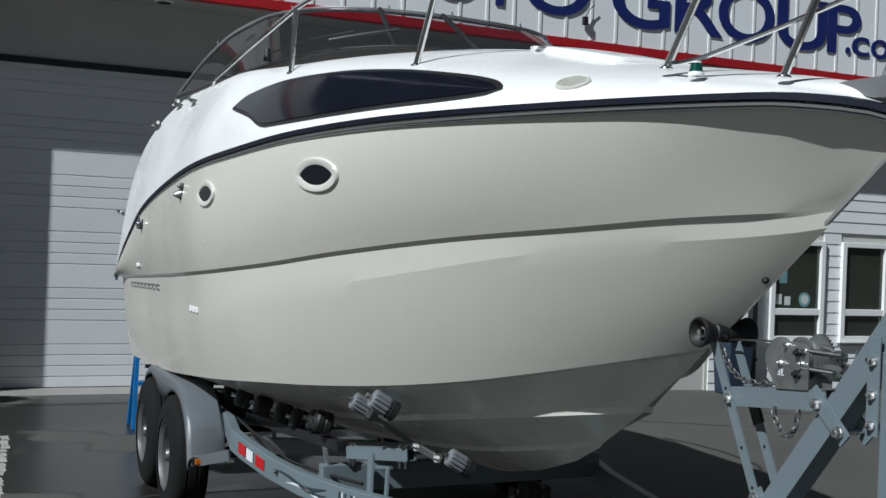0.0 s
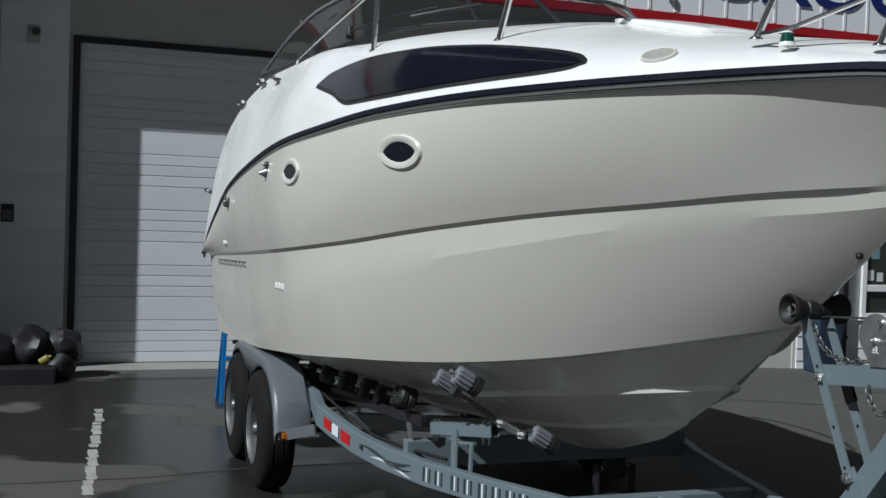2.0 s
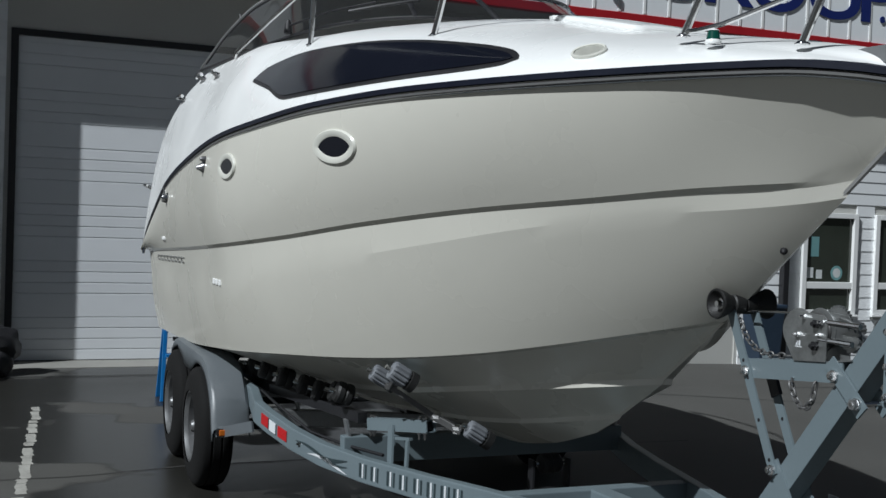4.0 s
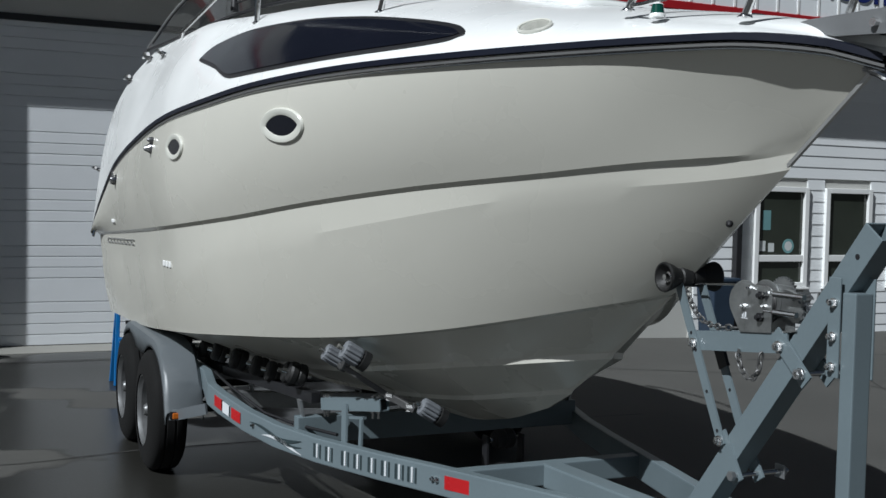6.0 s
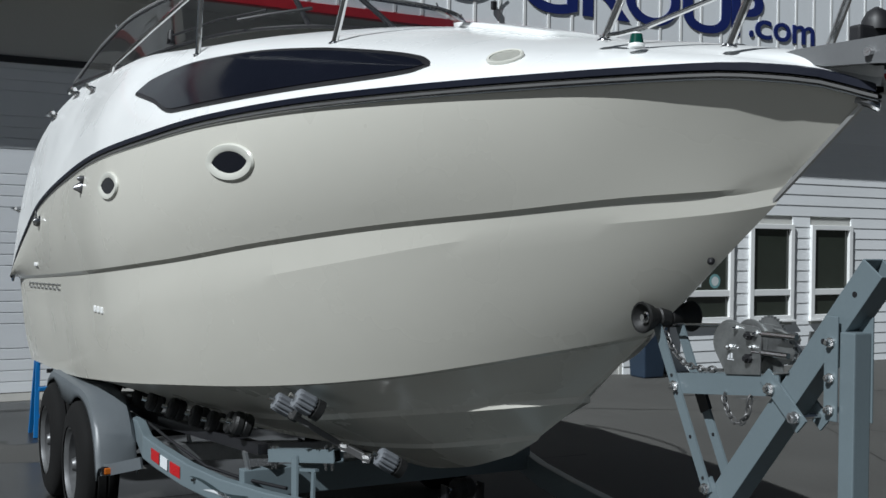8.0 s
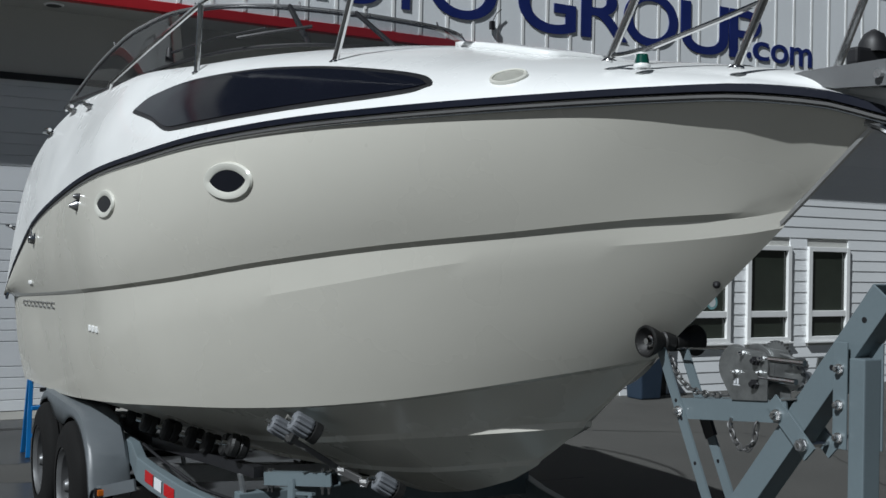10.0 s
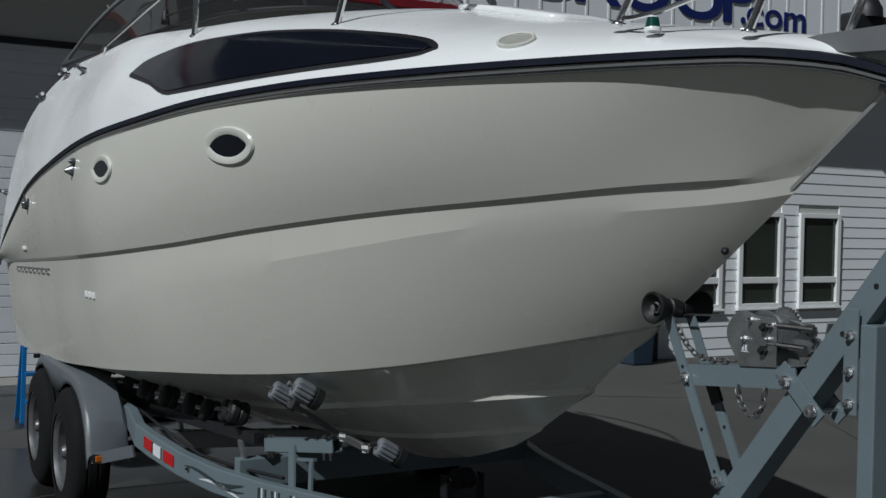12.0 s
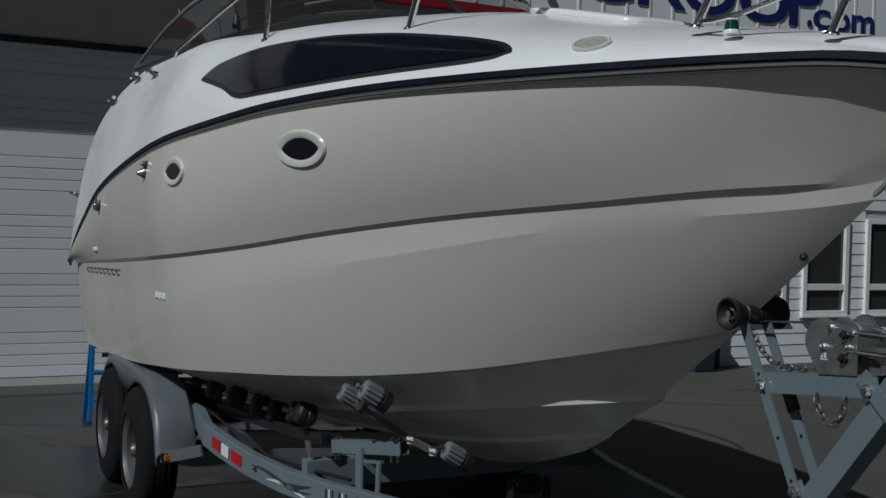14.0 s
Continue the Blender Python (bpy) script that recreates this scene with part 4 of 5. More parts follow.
on_rail("reflector", 0.955, 1.035, -0.025, 0.03, REDREF, "red reflective tape")
on_rail("reflector", 1.045, 1.105, -0.028, 0.027, WHITEREF, "white reflective tape")
on_rail("reflector", 1.125, 1.205, -0.028, 0.027, REDREF, "red reflective tape")
on_rail("reflector", 2.72, 3.02, -0.025, 0.03, REDREF, "red reflective tape")
# maker's mark as plain bars
for k, x in enumerate((1.835, 1.925, 2.045, 2.135, 2.235, 2.325, 2.415, 2.495)):
    on_rail("badge_bar", x, x + 0.012, -0.03, 0.034, DECAL)
    on_rail("badge_bar", x + 0.024, x + 0.034, -0.03, 0.034, WHITEREF)
    on_rail("badge_bar", x + 0.046, x + 0.056, -0.03, 0.034, DECAL)
for a, b, c, mat in ((0.0, 1.0, 0.010, DECAL), (0.25, 1.0, -0.016, WHITEREF), (0.4, 1.0, 0.024, DECAL)):
    bm, rows = bmesh.new(), []
    for i in range(17):
        t = a + (b - a) * i / 16
        x = 1.29 + 0.45 * t
        w = 0.009 * math.sin(math.pi * (i / 16)) + 0.0008
        z = rail_z(x) + 0.02 * math.sin(t * 5.2 + c * 60) + c - 0.01
        slope = (rail_y(x + 0.01) - rail_y(x - 0.01)) / 0.02
        nx, ny = slope / math.hypot(1, slope) * 0.029, -0.029 / math.hypot(1, slope)
        rows.append([(x + nx, rail_y(x) + ny, z - w), (x + nx, rail_y(x) + ny, z + w)])
    sheet(bm, rows)
    part("swoosh", bm, mat, trailer, "curved decal stripe")
for x in (2.66, 2.685, 1.33):
    part("bolt", lathe(bmesh.new(), (x, rail_y(x) - 0.02, rail_z(x) + 0.005), (x, rail_y(x) - 0.042, rail_z(x) + 0.005), ((0, 0.012), (0.6, 0.012), (0.61, 0.007), (1, 0.007)), 8), STEEL, trailer)

# wheels
TREAD = [(0.0, 0.215), (0.02, 0.27), (0.06, 0.318), (0.14, 0.347), (0.22, 0.357), (0.34, 0.359), (0.36, 0.350), (0.39, 0.350), (0.41, 0.360), (0.59, 0.360), (0.61, 0.350), (0.64, 0.350), (0.66, 0.359), (0.78, 0.357), (0.86, 0.347), (0.94, 0.318), (0.98, 0.27), (1.0, 0.215)]
for sg in (1, -1):
    for x in (0.0, -0.86):
        a, b = (x, -1.245 * sg, 0.358), (x, -1.02 * sg, 0.358)
        wheel = part("wheel", lathe(bmesh.new(), a, b, TREAD, 56, cap=False), TYRE, trailer, "black tyre on a silver steel rim", smooth=True)
        part("rim", lathe(bmesh.new(), (x, -1.238 * sg, 0.358), b, ((0.0, 0.218), (0.0, 0.205), (0.06, 0.195), (0.10, 0.185), (0.42, 0.178), (0.46, 0.15), (0.36, 0.12), (0.28, 0.075), (0.28, 0.01)), 40, cap=False), RIM, wheel, "silver spoked steel rim", smooth=True)
        for k in range(10):
            t = 2 * math.pi * k / 10
            p = Vector((x + 0.150 * math.cos(t), -1.13 * sg, 0.358 + 0.150 * math.sin(t)))
            part("vent_hole", lathe(bmesh.new(), p, p + Vector((0, -0.018 * sg, 0)), ((0, 0.016), (1, 0.015)), 10), BLACK, wheel)
        part("hub_cap", lathe(bmesh.new(), (x, -1.15 * sg, 0.358), (x, -1.235 * sg, 0.358), ((0, 0.045), (0.7, 0.042), (0.95, 0.03), (1, 0.01)), 20), RIM, wheel, smooth=True)
for x in (0.0, -0.86):
    part("axle", rod(bmesh.new(), (x, -1.02, 0.358), (x, 1.02, 0.358), 0.035, 14), BLACK, trailer, smooth=True)
    for sg in (1, -1):
        bm = bmesh.new()
        pipe(bm, [(x - 0.33, -0.95 * sg, 0.50), (x - 0.16, -0.95 * sg, 0.42), (x, -0.95 * sg, 0.395), (x + 0.16, -0.95 * sg, 0.42), (x + 0.33, -0.95 * sg, 0.50)], 0.02, 6)
        part("leaf_spring", bm, BLACK, trailer)

# fenders
arch = curve([(-1.14, 0.60), (-1.12, 0.69), (-1.06, 0.75), (-0.98, 0.780), (-0.86, 0.79), (0.0, 0.79), (0.19, 0.765), (0.34, 0.69), (0.45, 0.56), (0.50, 0.43)])


def arch_pts(n=44):
    ang = []
    for i in range(n + 1):
        t = i / n
        x = -0.32 - 0.82 * math.cos(math.pi * t)
        ang.append((x, arch(x)))
    return ang


def low_edge(x):
    d = min(abs(x), abs(x + 0.86))
    z = 0.36 + 0.375 * math.sqrt(max(0, 1 - (d / 0.455) ** 2))
    if -0.86 < x < 0:
        z = max(z, 0.655 + 0.1 * (abs(x + 0.43) / 0.43) ** 4)
    return z


for sg in (1, -1):
    bm = bmesh.new()
    pts = arch_pts()
    rows = []
    for x, z in pts:
        lo = min(low_edge(x), z - 0.012)
        e = 0.022
        rows.append([(x, -1.188 * sg, lo), (x, -1.190 * sg, max(lo, z - 0.03)), (x * 0.995, -1.182 * sg, z - 0.008), (x, -1.165 * sg, z), (x, -1.0 * sg, z), (x, -0.985 * sg, z - 0.02), (x, -0.985 * sg, z - 0.05)])
    sheet(bm, rows)
    fe = part("fender", bm, FENDER, trailer, "grey tandem wheel fender", smooth=True)
    sol = fe.modifiers.new("thickness", "SOLIDIFY")
    sol.thickness = 0.006
    step_bm = beam([(0.47, -1.19 * sg, 0.415), (0.52, -1.13 * sg, 0.42), (0.80, -1.03 * sg, 0.50)], 0.012, 0.06)
    part("fender_step", step_bm, FENDER, trailer)
    lamp = part("marker_lamp", boxes(((0.50, min(-1.17 * sg, -1.08 * sg), 0.395), (0.522, max(-1.17 * sg, -1.08 * sg), 0.437))), BLACK, trailer, "amber side marker lamp")
    part("lens", boxes(((0.522, min(-1.16 * sg, -1.09 * sg), 0.399), (0.54, max(-1.16 * sg, -1.09 * sg), 0.433))), AMBER, lamp, "amber lens", bevel=0.006)


# rollers that carry the hull
def ribbed(bm, a, b, r, seg=36, ribs=12):
    m, length = frame_axis(a, b)
    rings = []
    for t, k in ((0, 0.7), (0.0, 0.93), (0.12, 1.0), (0.88, 1.0), (1.0, 0.93), (1.0, 0.7)):
        rings.append([bm.verts.new(m @ Vector((t * length, r * k * (1 - 0.20 * (i % 3 == 0)) * math.cos(2 * math.pi * i / seg), r * k * (1 - 0.20 * (i % 3 == 0)) * math.sin(2 * math.pi * i / seg)))) for i in range(seg)])
    for p, q in zip(rings, rings[1:]):
        for i in range(seg):
            bm.faces.new((p[i], p[(i + 1) % seg], q[(i + 1) % seg], q[i]))
    bm.faces.new(rings[0][::-1]), bm.faces.new(rings[-1])
    return bm


def roller(x, y, z, mat, r=0.05, half=0.045, lean=0.32, parent=None):
    d = Vector((-0.10, math.copysign(1.0, y) if y else 1.0, lean if y else 0)).normalized()
    c = Vector((x, y, z))
    shape = ribbed(bmesh.new(), c - d * half, c + d * half, r) if mat is ROLLGREY else lathe(bmesh.new(), c - d * half, c + d * half, ((0, r * 0.6), (0.02, r * 0.85), (0.15, r), (0.42, r), (0.5, r * 0.9), (0.58, r), (0.85, r), (0.98, r * 0.85), (1, r * 0.6)), 28)
    o = part("hull_roller", shape, mat, parent or trailer, "ribbed grey rubber roller" if mat is ROLLGREY else "black rubber roller")
    part("spindle", rod(bmesh.new(), c - d * (half + 0.025), c + d * (half + 0.03), 0.011), STEEL, o, smooth=True)
    return o


for sg in (1, -1):
    if sg > 0:
        for x, y, z, r in ((2.255, -0.725, 0.990, 0.045), (2.11, -0.76, 0.962, 0.040), (2.36, -0.40, 0.745, 0.041)):
            grey = roller(x, y, z, ROLLGREY, r=r, half=0.040, lean=0.6)
            # black disc added behind the roller for its shadow on the hull
            d = Vector((0.10, 1.0, -0.6)).normalized()
            dark_disc = lathe(bmesh.new(), Vector((x, y, z)) + d * 0.045, Vector((x, y, z)) + d * 0.085, ((0, r * 0.6), (0.1, r), (0.9, r), (1, r * 0.7)), 24)
            part("shade_disc", dark_disc, RUBBER, grey, "black disc for the shade behind the roller", smooth=True)
    for x, y, z in ((1.58, -0.76, 0.80), (1.42, -0.74, 0.775), (1.18, -0.76, 0.745), (1.03, -0.80, 0.755), (0.82, -0.86, 0.765), (0.55, -0.9, 0.77), (0.2, -0.9, 0.74), (-0.9, -0.8, 0.68), (-1.5, -0.8, 0.66)):
        roller(x, y * sg, z, RUBBER, r=0.054, half=0.045)
    # arms and brackets
    if sg > 0:
        bm = bmesh.new()
        bar(bm, (2.16, -0.735, 0.925), (2.235, -0.555, 0.803), 0.014, 0.024)
        bar(bm, (2.235, -0.555, 0.803), (2.33, -0.455, 0.745), 0.024, 0.030)
        part("roller_arm", bm, CHAINSTEEL, trailer, "bright galvanised roller arm", bevel=0.003)
        for t in (0.15, 0.85):
            p = Vector((2.235, -0.555, 0.803)).lerp(Vector((2.33, -0.455, 0.745)), t)
            bm = bmesh.new()
            bar(bm, p - Vector((0.008, -0.008, -0.004)), p + Vector((0.008, -0.008, -0.004)), 0.036, 0.040)
            part("clamp", bm, STEEL, trailer, "steel U-bolt clamp", bevel=0.004)
        bm = bmesh.new()
        bar(bm, (2.16, -0.735, 0.915), (2.245, -0.735, 0.985), 0.012, 0.026)
        bar(bm, (2.16, -0.735, 0.915), (2.11, -0.755, 0.955), 0.012, 0.026)
        part("roller_yoke", bm, CHAINSTEEL, trailer, bevel=0.003)
        # open box channel on two upright plates
        a, b = Vector((1.72, -0.66, 0.675)), Vector((2.20, -0.545, 0.748))
        bm = bmesh.new()
        for dz in (-0.026, 0.026):
            bar(bm, a + Vector((0, 0, dz)), b + Vector((0, 0, dz)), 0.052, 0.006)
        side = Vector((-(b - a).y, (b - a).x, 0)).normalized()
        for k in (-0.023, 0.023):
            bar(bm, a + side * k, b + side * k, 0.006, 0.046)
        part("bracket_channel", bm, GREYPAINT, trailer, "open box-section roller channel")
        part("inner_channel", bar(bmesh.new(), a.lerp(b, 0.5), a.lerp(b, 0.97), 0.034, 0.034), BLACK, trailer)
        for q0, q1, w2 in (((1.93, -0.635, 0.705), (1.985, -0.655, 0.50), 0.062), ((2.085, -0.61, 0.665), (2.10, -0.62, 0.50), 0.03)):
            part("bracket_plate", bar(bmesh.new(), q0, q1, w2, 0.010, up=(0, 1, 0)), GREYPAINT, trailer)
        part("bracket_plate", bar(bmesh.new(), (1.98, -0.625, 0.655), (2.10, -0.60, 0.672), 0.02, 0.012), GREYPAINT, trailer)
        for t in (0.04, 0.10, 0.86, 0.95):
            p = a.lerp(b, t)
            part("bolt", lathe(bmesh.new(), p + Vector((0, -0.012, -0.028)), p + Vector((0, -0.012, -0.062)), ((0, 0.011), (0.3, 0.011), (0.31, 0.006), (1, 0.006)), 8), STEEL, trailer)
            part("bolt", lathe(bmesh.new(), p + Vector((0, -0.012, 0.028)), p + Vector((0, -0.012, 0.045)), ((0, 0.011), (0.6, 0.011), (1, 0.006)), 8), STEEL, trailer)
    bm = bmesh.new()
    bar(bm, (0.5, -0.85 * sg, 0.66), (1.7, -0.70 * sg, 0.70), 0.05, 0.05)
    part("roller_bunk", bm, BLACK, trailer, "dark roller carrier beam")
    bm = bmesh.new()
    bar(bm, (-1.7, -0.78 * sg, 0.58), (0.4, -0.84 * sg, 0.65), 0.05, 0.05)
    part("roller_bunk", bm, BLACK, trailer, "dark roller carrier beam")
    for x in (0.62, 1.62):
        bm = bmesh.new()
        bar(bm, (x, -0.72 * sg, 0.50), (x, -0.76 * sg, 0.68), 0.05, 0.012, up=(0, 1, 0))
        part("bracket_plate", bm, GALV, trailer)
for x, z in ((2.30, 0.58), (0.6, 0.50), (-1.4, 0.50)):
    roller(x, 0.0, z, RUBBER, r=0.045, half=0.05)
    bm = bmesh.new()
    bar(bm, (x, -0.09, z - 0.12), (x, -0.09, z + 0.02), 0.05, 0.01, up=(0, 1, 0))
    bar(bm, (x, 0.09, z - 0.12), (x, 0.09, z + 0.02), 0.05, 0.01, up=(0, 1, 0))
    box(bm, (x - 0.03, -0.09, z - 0.13), (x + 0.03, 0.09, z - 0.11))
    part("keel_bracket", bm, BLACK, trailer)
part("brake_line", pipe(bmesh.new(), [(0.5, -0.92, 0.65), (0.9, -0.93, 0.64), (1.3, -0.84, 0.56), (1.6, -0.75, 0.55), (1.9, -0.66, 0.56)], 0.008), BLACK, trailer, smooth=True)

# winch stand
A, B = Vector((3.685, 0, 0.58)), Vector((4.476, 0, 1.602))
bm = bmesh.new()
m, length = frame_axis(A, B)
w = 0.0385
ring = lambda d, r: [m @ Vector((d, a * r, b * r)) for a, b in ((-1, -1), (1, -1), (1, 1), (-1, 1), (-1, -1))]
sheet(bm, [ring(0.3, w - 0.006), ring(length, w - 0.006), ring(length, w), ring(0, w), ring(0, w - 0.006), ring(0.3, w - 0.006)])
bmesh.ops.remove_doubles(bm, verts=bm.verts, dist=0.0002)
mast = part("winch_mast", bm, GREYPAINT, trailer, "blue-grey square steel winch post with an open end", bevel=0.003)
for s in (0.93, 0.80):
    p = A.lerp(B, s)
    part("bolt_hole", lathe(bmesh.new(), p + Vector((0, -w + 0.002, 0)), p + Vector((0, -w - 0.001, 0)), ((0, 0.008), (1, 0.008)), 12), BLACK, mast)
part("support_post", boxes(((4.388, -0.055, -0.02), (4.438, 0.008, 1.43))), GREYPAINT, trailer, "vertical blue-grey steel post", bevel=0.004)


def bolt_through(p, y_out, owner, r=0.013):
    """A hexagon head with its washer on the near side."""
    bm = lathe(bmesh.new(), p, (p[0], y_out * 0.35 + p[1] * 0.65, p[2]), ((0, r * 1.35), (1, r * 1.35)), 16)
    lathe(bm, (p[0], y_out * 0.35 + p[1] * 0.65, p[2]), (p[0], y_out, p[2]), ((0, r), (0.7, r), (0.75, r * 0.6), (1, r * 0.55)), 6)
    part("bolt", bm, STEEL, owner)


for z in (1.40, 1.305, 1.22):
    bolt_through((4.366, -0.060, z), -0.086, trailer, 0.010)
for y in (-0.062, 0.0085):
    part("gusset", boxes(((4.342, y, 1.19), (4.442 if y > 0 else 4.387, y + 0.006, 1.47))), GREYPAINT, trailer, bevel=0.002)
LEG = 0.047
for sg in (1, -1):
    bm = bmesh.new()
    a, b = Vector((3.618, -LEG * sg, 1.430)), Vector((3.888, -LEG * sg, 0.895))
    bar(bm, a, b, 0.036, 0.007, up=(0, 1, 0))
    leg = part("stand_leg", bm, GREYPAINT, trailer, "flat drilled steel leg")
    for t in (0.36, 0.46, 0.70, 0.92):
        p = a.lerp(b, t)
        part("hole", lathe(bmesh.new(), p + Vector((0, 0.002, 0)), p + Vector((0, -0.0045, 0)), ((0, 0.006), (1, 0.006)), 10), BLACK, leg)
    for t in (0.42, 0.975):
        p = a.lerp(b, t)
        bolt_through((p.x, p.y - 0.003 * sg, p.z), p.y - 0.026 * sg, leg)
    bm = bmesh.new()
    bar(bm, (3.875, -(LEG - 0.005) * sg, 0.935), (3.968, -(LEG - 0.005) * sg, 0.795), 0.05, 0.006, up=(0, 1, 0))
    part("clamp_plate", bm, GREYPAINT, trailer)
    if sg < 0:
        bm = bmesh.new()
        bar(bm, a.lerp(b, 0.43), a.lerp(b, 0.57), 0.044, 0.013, up=(0, 1, 0))
        part("sleeve", bm, BLACK, leg, "dark sleeve on the leg")
for x, z, y in ((3.96, 0.814, 0.16), (4.235, 1.179, 0.13)):
    rodm = part("stand_bolt", rod(bmesh.new(), (x, -0.07, z), (x, y, z), 0.008), STEEL, trailer, "long clamping bolt", smooth=True)
    for q in (-0.064, y - 0.02):
        part("nut", lathe(bmesh.new(), (x, q - 0.007, z), (x, q + 0.007, z), ((0, 0.016), (1, 0.016)), 6), GALV, rodm)
    part("washer_plate", boxes(((x - 0.022, y - 0.032, z - 0.022), (x + 0.022, y - 0.027, z + 0.022))), GALV, rodm, bevel=0.002)
# sloping channel that carries the winch
bm = bmesh.new()
for sg in (1, -1):
    bar(bm, (3.725, -0.0395 * sg, 1.213), (4.165, -0.0395 * sg, 1.260), 0.006, 0.064)
bar(bm, (3.735, 0, 1.2425), (4.165, 0, 1.2885), 0.072, 0.006)
part("winch_shelf", bm, GREYPAINT, trailer, "blue-grey winch channel between the legs")
for sg in (1, -1):
    bm = bmesh.new()
    bar(bm, (4.112, -0.0465 * sg, 1.285), (4.255, -0.0465 * sg, 1.155), 0.05, 0.007, up=(0, 1, 0))
    link = part("link_plate", bm, GREYPAINT, trailer)
    for x, z in ((4.139, 1.247), (4.235, 1.179)):
        bolt_through((x, -0.050 * sg, z), -0.074 * sg, link)
# bow stop: a spool with flared black cups
SX, SZ = 3.629, 1.417
stop = part("bow_stop", lathe(bmesh.new(), (SX, -0.108, SZ), (SX, 0.108, SZ), ((0.0, 0.044), (0.0, 0.050), (0.03, 0.052), (0.16, 0.042), (0.26, 0.030), (0.29, 0.030), (0.31, 0.035), (0.48, 0.035), (0.50, 0.024), (0.52, 0.035), (0.69, 0.035), (0.71, 0.030), (0.74, 0.030), (0.84, 0.042), (0.97, 0.052), (1.0, 0.050), (1.0, 0.044)), 36, cap=False), RUBBER, trailer, "black rubber bow stop with flared cups", smooth=True)
for sg in (1, -1):
    part("cup", lathe(bmesh.new(), (SX, -0.108 * sg, SZ), (SX, -0.075 * sg, SZ), ((0, 0.044), (0.6, 0.034), (1, 0.02)), 28, cap=False), RUBBER, stop, smooth=True)
    part("axle_nut", lathe(bmesh.new(), (SX, -0.075 * sg, SZ), (SX, -0.104 * sg, SZ), ((0, 0.02), (0.5, 0.019), (0.55, 0.013), (1, 0.010)), 16), STEEL, stop, smooth=True)
# the winch: two cheeks, a drum with wound cable, gears and a ratchet
WX, WZ = 3.968, 1.364
ZINC = material("dull zinc plate", (0.30, 0.31, 0.31), 0.38, metal=0.8, vary=0.3, scale=14, fine=90)


def cheek(y):
    """A round plate that runs down and forward into a square one."""
    out = [(WX + 0.068 * math.cos(t), WZ + 0.062 * math.sin(t)) for t in [math.radians(100 + 10 * i) for i in range(12)]]
    out += [(WX - 0.012, 1.268), (4.096, 1.281), (4.096, 1.405), (4.085, 1.418), (4.035, 1.422)]
    bm = bmesh.new()
    a, b = [bm.verts.new((x, y - 0.002, z)) for x, z in out], [bm.verts.new((x, y + 0.002, z)) for x, z in out]
    bm.faces.new(a[::-1]), bm.faces.new(b)
    for i in range(len(out)):
        bm.faces.new((a[i], a[(i + 1) % len(out)], b[(i + 1) % len(out)], b[i]))
    return bm


winch = part("winch", cheek(-0.046), ZINC, trailer, "zinc-plated hand winch with a cable drum", bevel=0.0012)
part("cheek_plate", cheek(0.046), ZINC, winch, bevel=0.0012)
for y in (-0.041, 0.041):
    part("drum_flange", lathe(bmesh.new(), (WX, y - 0.002, WZ), (WX, y + 0.002, WZ), ((0, 0.066), (0.2, 0.069), (0.8, 0.069), (1, 0.066)), 40), ZINC, winch)
bm = bmesh.new()
for i in range(9):
    y = -0.034 + 0.0085 * i
    lathe(bm, (WX, y - 0.0042, WZ), (WX, y + 0.0042, WZ), ((0, 0.050), (0.25, 0.0535), (0.5, 0.0545), (0.75, 0.0535), (1, 0.050)), 24)
part("wound_cable", bm, CHAINSTEEL, winch, "steel cable wound on the drum", smooth=True)


def toothed(x, z, y0, y1, r, teeth):
    bm = bmesh.new()
    n = teeth * 4
    rr = [r * (1.0 if i % 4 in (0, 1) else 0.88) for i in range(n)]
    a = [bm.verts.new((x + rr[i] * math.cos(2 * math.pi * i / n), y0, z + rr[i] * math.sin(2 * math.pi * i / n))) for i in range(n)]
    b = [bm.verts.new((v.co.x, y1, v.co.z)) for v in a]
    bm.faces.new(a[::-1]), bm.faces.new(b)
    for i in range(n):
        bm.faces.new((a[i], a[(i + 1) % n], b[(i + 1) % n], b[i]))
    return bm


part("gear", toothed(4.03, 1.385, 0.052, 0.062, 0.062, 30), ZINC, winch)
part("ratchet", toothed(4.165, 1.352, -0.020, -0.010, 0.036, 10), ZINC, winch)
part("pinion", toothed(4.145, 1.385, 0.006, 0.040, 0.022, 11), ZINC, winch)
part("crank_hub", lathe(bmesh.new(), (4.17, -0.008, 1.350), (4.17, 0.035, 1.350), ((0, 0.034), (0.4, 0.030), (0.5, 0.020), (1, 0.020)), 20), GALV, winch, smooth=True)
for x, z, r, mat in ((4.055, 1.392, 0.014, BLACK), (4.052, 1.325, 0.015, BLACK), (3.975, 1.352, 0.009, STEEL), (4.07, 1.36, 0.007, STEEL), (4.0, 1.41, 0.008, STEEL), (4.08, 1.40, 0.008, STEEL)):
    part("nut", lathe(bmesh.new(), (x, -0.048, z), (x, -0.070, z), ((0, r), (0.5, r), (0.52, r * 0.6), (1, r * 0.55)), 6), mat, winch)
for x1, z in ((4.225, 1.400), (4.195, 1.345)):
    part("spacer_rod", rod(bmesh.new(), (4.06, -0.040, z), (x1, -0.040, z), 0.009), STEEL, winch, smooth=True)
part("pawl", pipe(bmesh.new(), [(4.115, -0.015, 1.415), (4.15, -0.015, 1.41), (4.185, -0.015, 1.395), (4.20, -0.015, 1.37)], 0.006), ZINC, winch, smooth=True)
bm = bmesh.new()
bar(bm, (4.10, 0.0, 1.283), (4.20, 0.0, 1.300), 0.09, 0.005)
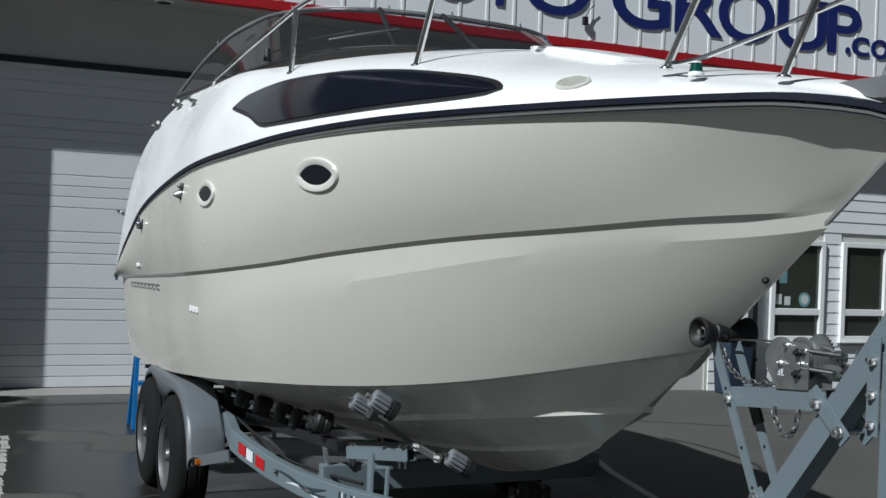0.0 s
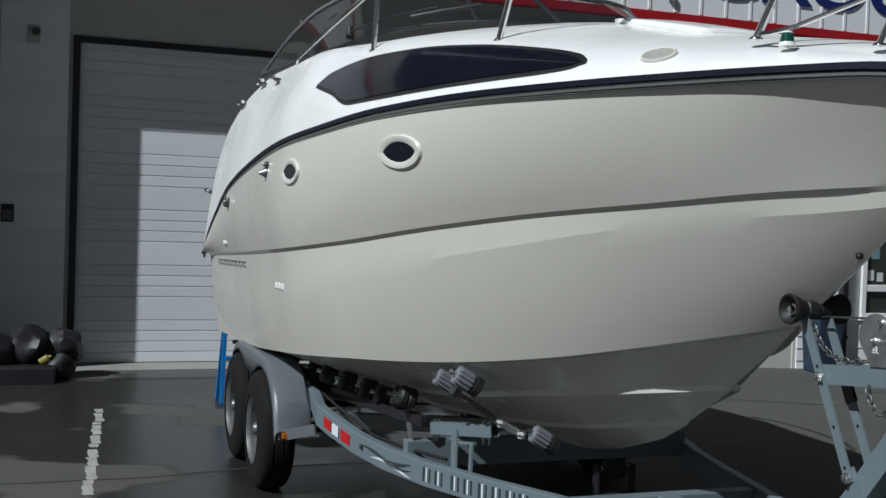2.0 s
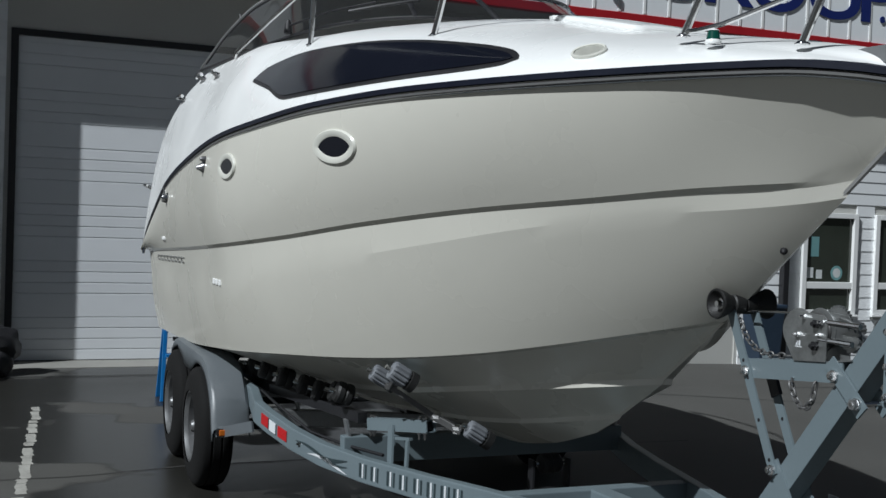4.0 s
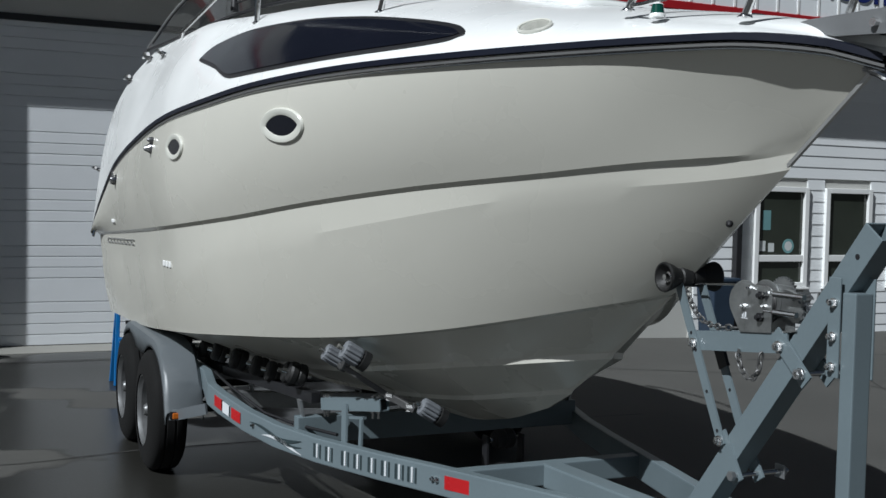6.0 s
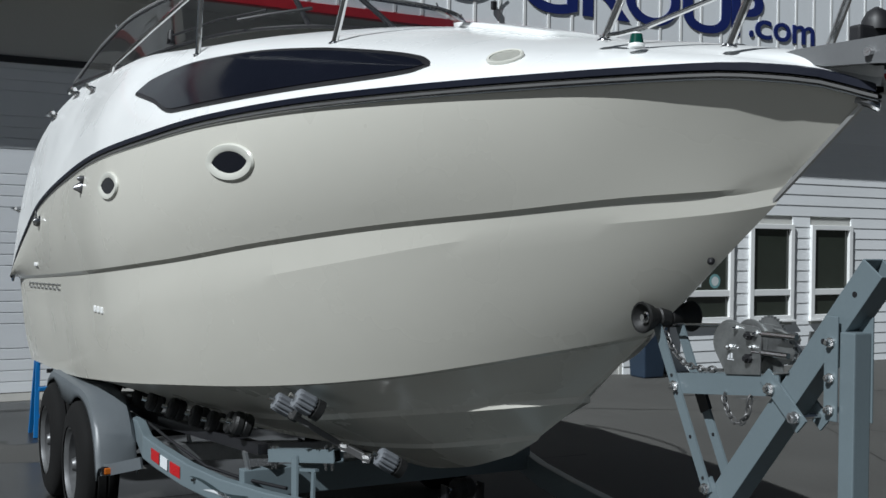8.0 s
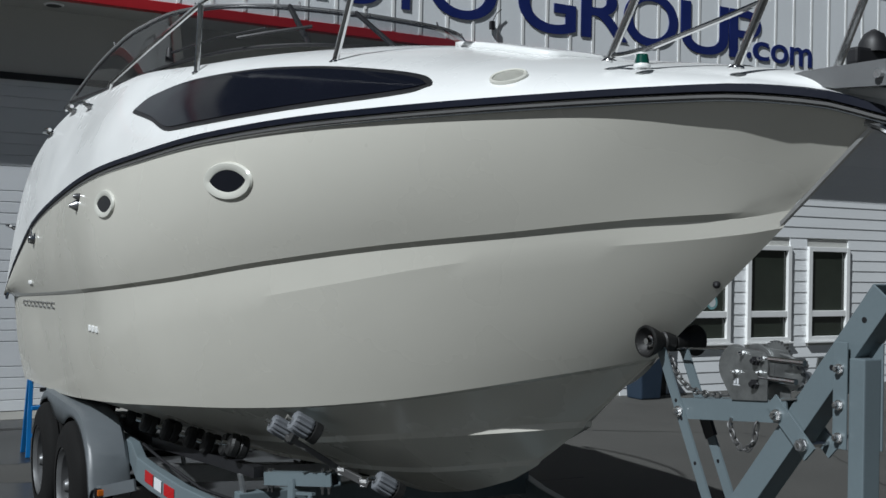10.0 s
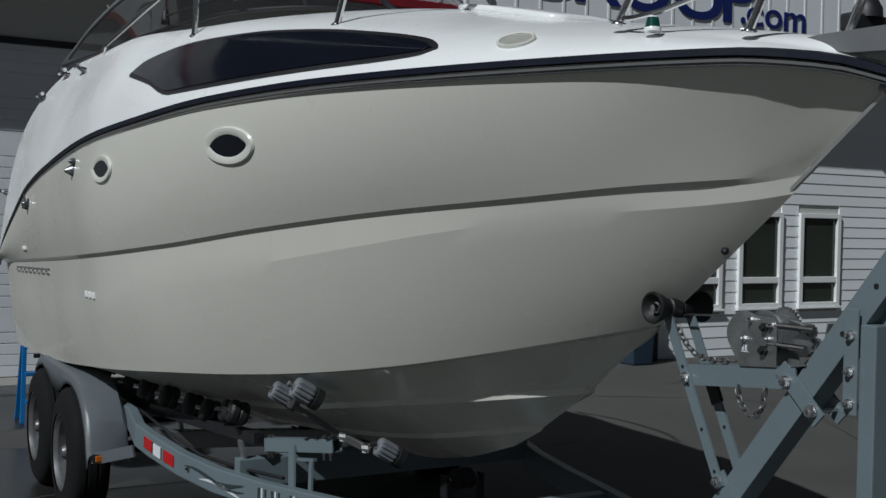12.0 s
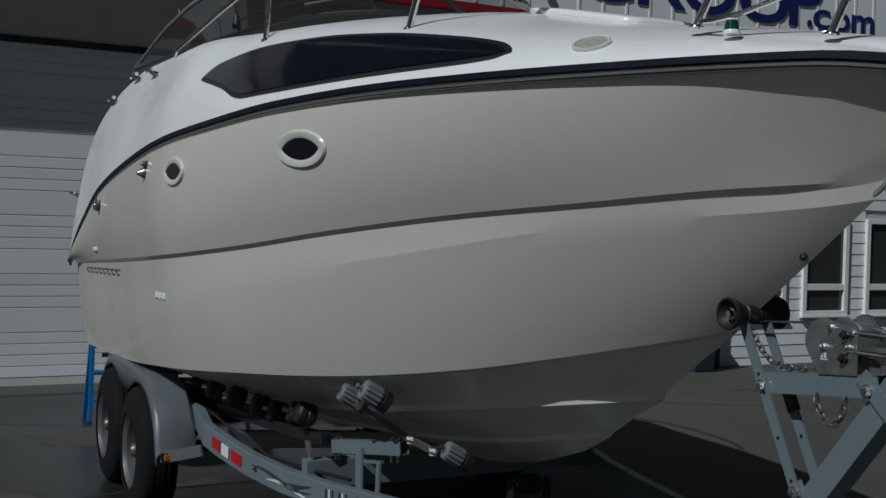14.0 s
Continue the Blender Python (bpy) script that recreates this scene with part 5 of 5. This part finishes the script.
bar(bm, (4.20, 0.03, 1.300), (4.222, 0.03, 1.415), 0.03, 0.005, up=(1, 0, 0))
part("end_plate", bm, ZINC, winch)
part("lettering_bar", boxes(((3.965, -0.0492, 1.318), (3.972, -0.048, 1.334)), ((3.977, -0.0492, 1.318), (3.984, -0.048, 1.334)), ((3.962, -0.0492, 1.313), (3.990, -0.048, 1.316))), WHITEREF, winch, "pale worn marks")
part("winch_cable", pipe(bmesh.new(), [(WX - 0.02, 0.0, WZ + 0.05), (3.80, 0.0, 1.405), (3.66, 0.0, 1.395)], 0.004), STEEL, winch, smooth=True)


def chain(pts, n, size, parent):
    f = smooth_line(pts, n)
    for i in range(n):
        a, b = f[i], f[i + 1]
        c, d = (a + b) / 2, (b - a).normalized()
        u = d.cross(Vector((0, 1, 0))).normalized() if i % 2 else d.cross(d.cross(Vector((0, 1, 0)))).normalized()
        h = (b - a).length * 0.62
        loop = [c + d * (h * math.cos(t)) + u * (size * math.sin(t)) for t in [2 * math.pi * k / 12 for k in range(12)]]
        part("link", pipe(bmesh.new(), loop, 0.0034, 6, closed=True), CHAINSTEEL, parent, smooth=True)


chain_a = part("safety_chain", pipe(bmesh.new(), [(3.65, -0.03, 1.385), (3.655, -0.035, 1.375), (3.66, -0.03, 1.365)], 0.005), STEEL, trailer, "steel safety chain")
chain([(3.66, -0.03, 1.37), (3.70, -0.03, 1.315), (3.76, -0.025, 1.275), (3.82, -0.02, 1.268), (3.90, -0.01, 1.274)], 13, 0.009, chain_a)
chain_b = part("safety_chain", pipe(bmesh.new(), [(3.955, -0.047, 1.215), (3.952, -0.049, 1.20), (3.955, -0.047, 1.19)], 0.005), STEEL, trailer, "steel safety chain")
chain([(3.948, -0.047, 1.20), (3.968, -0.047, 1.155), (4.009, -0.047, 1.128), (4.045, -0.047, 1.155), (4.058, -0.047, 1.215)], 9, 0.009, chain_b)
# jack wheel foot under the post
part("foot_plate", boxes(((4.33, -0.12, -0.004), (4.50, 0.07, 0.012))), GALV, trailer)
